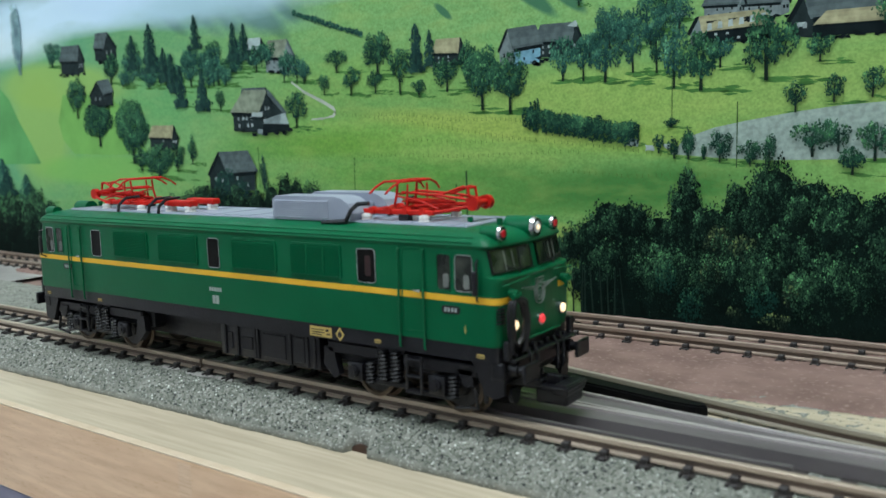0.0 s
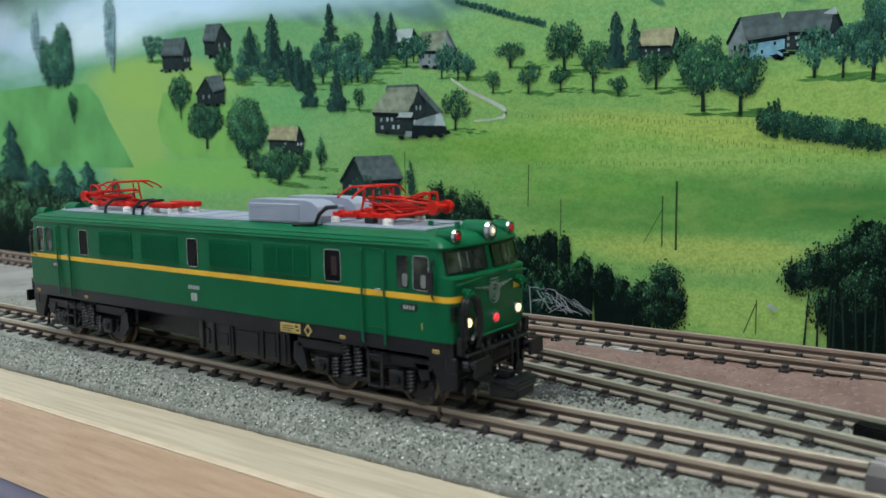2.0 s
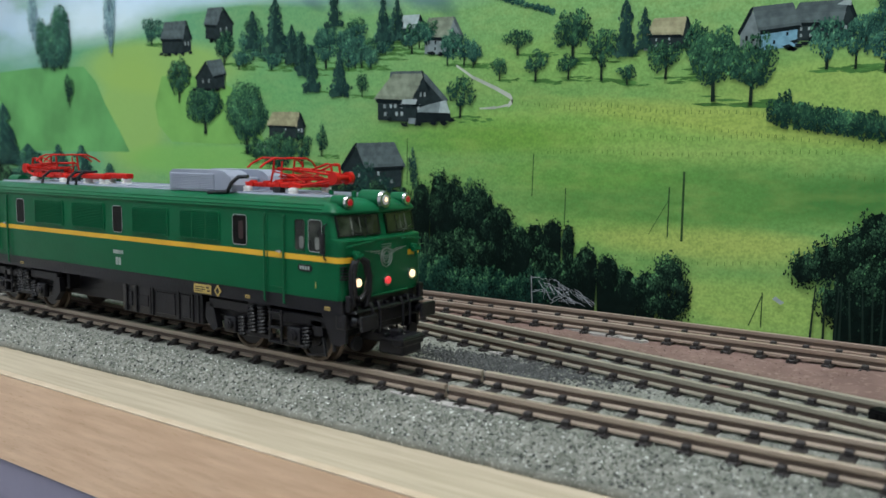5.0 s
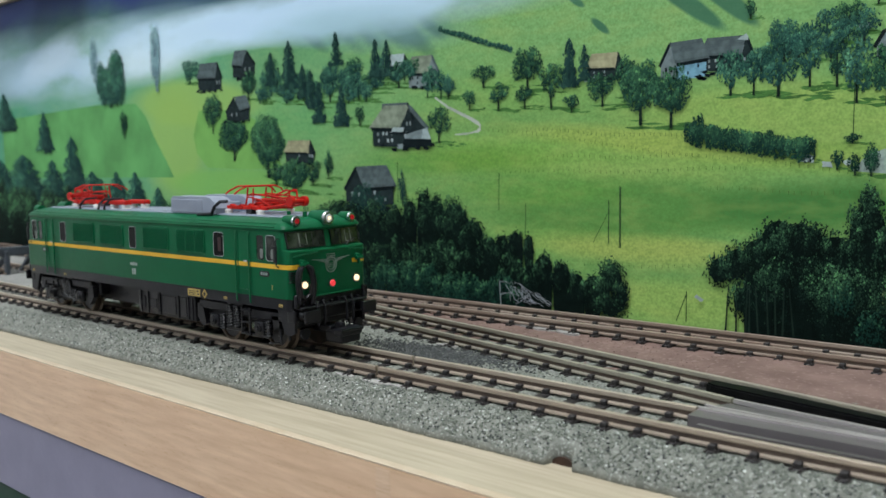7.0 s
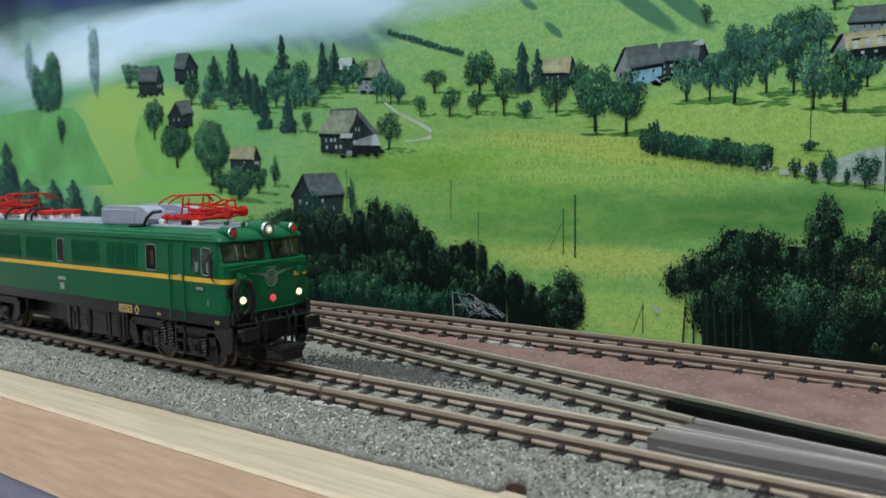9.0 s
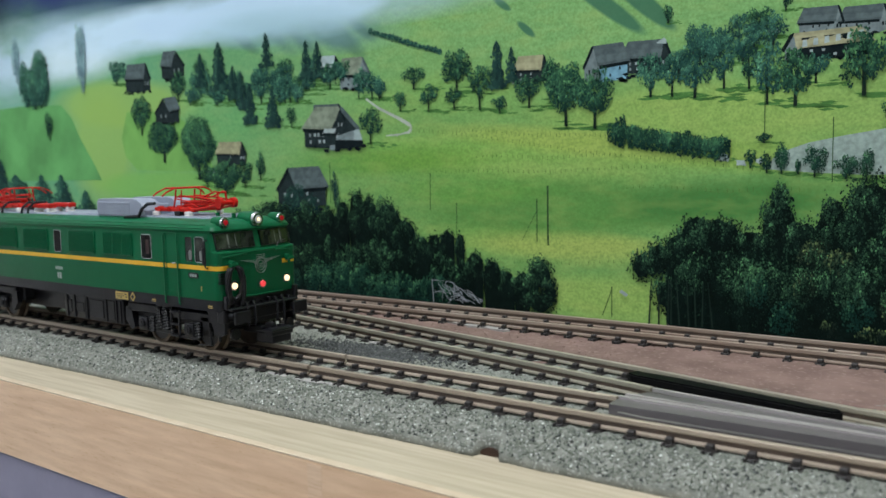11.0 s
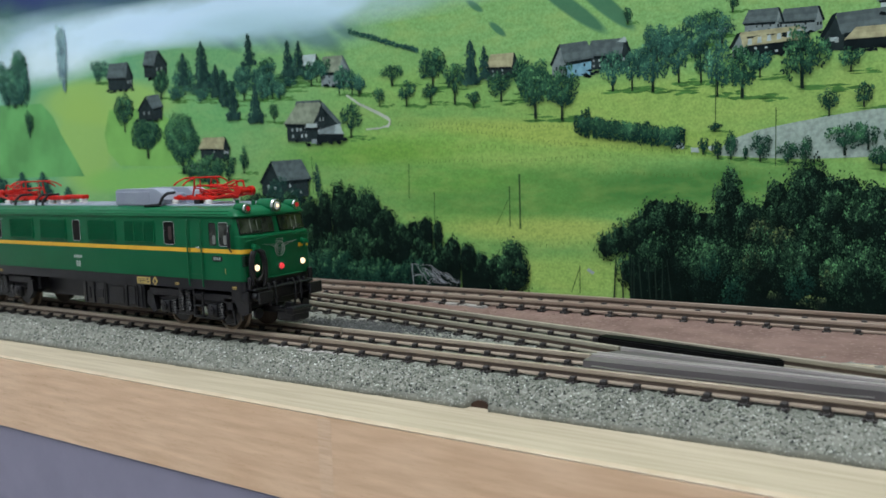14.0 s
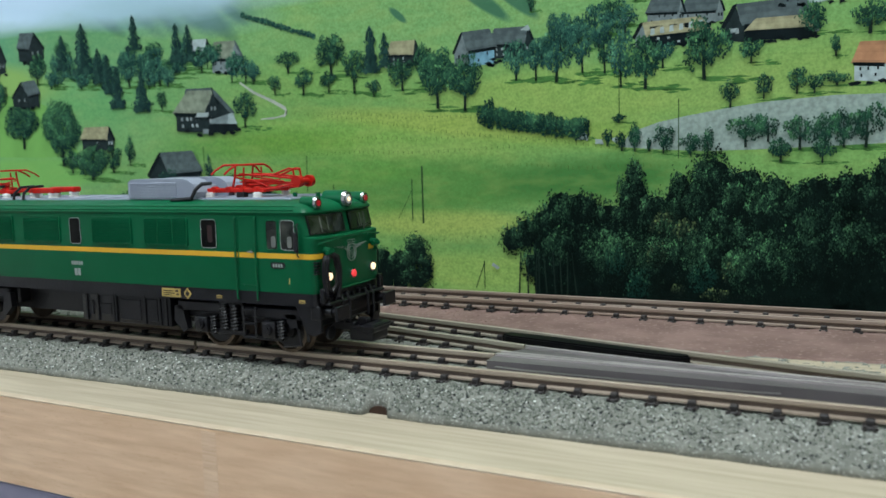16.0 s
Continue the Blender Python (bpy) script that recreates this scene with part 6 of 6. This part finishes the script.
# ---- running gear ----
def wheel_disc(s):
    """One wheel turned in one piece: flange, tread and a dished black face."""
    prof = [(3.7, 0.6), (3.7, 3.9), (4.0, 4.0), (4.2, 3.5), (5.6, 3.4), (5.7, 2.9), (5.4, 2.7), (5.3, 1.2), (5.7, 1.0), (5.7, 0.4)]
    bm = bmesh.new()
    n = 36
    rings = [[bm.verts.new((r * math.cos(2 * math.pi * k / n), s * y, r * math.sin(2 * math.pi * k / n))) for k in range(n)] for y, r in prof]
    for i, (a, b) in enumerate(zip(rings, rings[1:])):
        for k in range(n):
            f = bm.faces.new((a[k], a[(k + 1) % n], b[(k + 1) % n], b[k]))
            f.material_index = 1 if i > 5 else 0
    bm.faces.new(rings[-1]).material_index = 1
    bmesh.ops.recalc_face_normals(bm, faces=bm.faces)
    return bm


def bogie(m):
    def under(name, bm, parent, label=""):
        return part(name, bm, LOCO_BLACK, parent, label)
    fr = bmesh.new()
    box(fr, -9.0, 20.0, -6.8, 6.8, 4.6, 7.6, bevel=0.3)
    b = shade(under("bogie", fr, loco, "black four-wheel bogie with springs"))
    b.matrix_basis = m
    for s in (-1, 1):
        sf = bmesh.new()
        y0, y1 = sorted((s * 7.0, s * 8.1))
        box(sf, -7.6, 1.6, y0, y1, 6.0, 7.7, bevel=0.2)
        box(sf, 5.6, 17.2, y0, y1, 5.7, 7.4, bevel=0.2)
        box(sf, -0.4, 6.4, y0, y1, 2.6, 3.5, bevel=0.2)
        box(sf, 1.2, 6.0, y0, y1, 7.2, 8.1, bevel=0.15)
        box(sf, 6.4, 13.4, y0 + 0.1, y1 - 0.1, 2.2, 2.8, bevel=0.12)
        prism(sf, [(-8.2, 6.8), (-6.6, 6.8), (-5.6, 3.0), (-6.6, 2.4), (-8.4, 4.2)], y0, y1)
        prism(sf, [(14.2, 6.6), (16.4, 6.6), (16.6, 4.6), (15.2, 4.4)], y0, y1 + s * 0.2)
        under("side_frame", sf, b)
        for x in (-2.4, 11.2):
            ax = bmesh.new()
            box(ax, x - 1.35, x + 1.35, *sorted((s * 7.4, s * 8.5)), 2.7, 5.3, bevel=0.3, seg=2)
            cyl(ax, (x, s * 8.3, 4.1), (x, s * 8.9, 4.1), 0.95, 0.8, n=14)
            cyl(ax, (x, s * 8.8, 4.1), (x, s * 9.05, 4.1), 0.45, n=10)
            shade(under("axle_box", ax, b))
        for x, z0, z1, r, n in ((2.5, 3.4, 7.6, 0.74, 8), (4.6, 3.4, 7.6, 0.74, 8), (0.2, 2.6, 5.6, 0.62, 6), (13.6, 2.6, 5.6, 0.62, 6)):
            shade(under("spring", coil((x, s * 8.1, z0), (x, s * 8.1, z1), r, n, 0.17), b))
            under("spring_core", rod((x, s * 8.1, z0), (x, s * 8.1, z1), r * 0.7, n=8), b)
        step = bmesh.new()
        for x in (6.9, 9.2):
            tube(step, [(x, s * 8.8, 7.6), (x, s * 8.9, 2.6)], 0.2)
        for z in (2.8, 4.9, 7.1):
            box(step, 6.8, 9.3, *sorted((s * 8.4, s * 9.2)), z - 0.15, z + 0.15, bevel=0.05)
        under("step", step, b)
        for x in (-5.0, 4.0, 9.0, 17.0):
            under("brake_lever", tube(bmesh.new(), [(x, s * 6.4, 6.5), (x + 0.5, s * 6.6, 2.2)], 0.3), b)
        under("sand_pipe", tube(bmesh.new(), [(14.0, s * 8.4, 1.6), (17.4, s * 8.3, 2.0), (16.9, s * 8.3, 4.4)], 0.2), b)
    for x in (-1.0, 13.1):
        ws = shade(part("wheelset", rod((0, -5.0, 0), (0, 5.0, 0), 0.8, n=10), LOCO_BLACK, loco, "wheelset with worn metal tyres"))
        ws.location = m @ Vector((x * MM, 0, 3.4 * MM))
        for s in (-1, 1):
            shade(part("wheel", wheel_disc(s), [WHEEL_METAL, LOCO_BLACK], ws))
        WHEELS.append(ws)
    return b


bogie(Matrix.Identity(4))
bogie(TURN_END)
tank = bmesh.new()
box(tank, -30.3, -9.3, -7.9, 7.9, 2.9, 8.2, bevel=0.3, seg=2)
eq = shade(part("equipment_box", tank, LOCO_BLACK, loco, "black equipment box between the bogies"))
ribs = bmesh.new()
for s in (-1, 1):
    for x in (-29.0, -26.2, -22.4, -21.8, -15.0, -11.6, -10.2):
        box(ribs, x - 0.22, x + 0.22, *sorted((s * 7.8, s * 8.15)), 3.1, 8.0, bevel=0.06)
    for x0, x1, z0, z1 in ((-28.4, -27.4, 4.0, 6.6), (-25.6, -23.0, 4.2, 6.2), (-20.8, -16.0, 3.6, 7.2), (-14.4, -12.2, 3.6, 7.4)):
        box(ribs, x0, x1, *sorted((s * 7.8, s * 8.05)), z0, z1, bevel=0.08)
    box(ribs, -30.3, -9.3, *sorted((s * 7.8, s * 8.1)), 7.6, 8.1)
part("cover", ribs, LOCO_BLACK, eq)
# black block, made deep so the gap between bogie and box stays dark
part("frame_spine", boxed(-60, 2, -4.4, 4.4, 3.4, 8.3), LOCO_BLACK, loco)


# ---- movement ----
TRAVEL = [(0, 43.4), (0.5, 28.6), (1, 14.0), (1.5, 0.5), (2, -11.7), (2.5, -19.6), (3, -25.1), (3.5, -28.6), (4, -30.5), (4.5, -31.4), (5, -31.6),
          (5.5, -32.1), (6, -32.6), (7.5, -33.4), (8, -33.5), (9, -33.5), (11.5, -33.5), (13, -33.5), (13.5, -32.5), (14, -28.4), (14.5, -21.6),
          (15, -11.8), (15.5, -0.3), (16, 11.4)]


def travelled(t):
    """The locomotive's place on the track at t seconds, smooth between the rows above."""
    n = len(TRAVEL)
    k = max(i for i in range(n - 1) if TRAVEL[i][0] <= t or i == 0)
    (ta, a), (tb, b) = TRAVEL[k], TRAVEL[k + 1]

    def slope(i):
        if i == 0 or i == n - 1:
            j = min(i, n - 2)
            return (TRAVEL[j + 1][1] - TRAVEL[j][1]) / (TRAVEL[j + 1][0] - TRAVEL[j][0])
        return (TRAVEL[i + 1][1] - TRAVEL[i - 1][1]) / (TRAVEL[i + 1][0] - TRAVEL[i - 1][0])
    h = tb - ta
    s = (t - ta) / h
    return ((2 * s ** 3 - 3 * s ** 2 + 1) * a + (s ** 3 - 2 * s ** 2 + s) * h * slope(k)
            + (3 * s ** 2 - 2 * s ** 3) * b + (s ** 3 - s ** 2) * h * slope(k + 1))


def motions():
    times = [i / 10 for i in range(161)]
    walk(loco, [(t, pose(travelled(t) * MM, 0, 0)) for t in times])
    for wheel in WHEELS:
        p = wheel.location.copy()
        walk(wheel, [(t, pose(p.x, p.y, p.z, 0, math.degrees(travelled(t) * MM / WHEEL_R), 0)) for t in times])


motions()
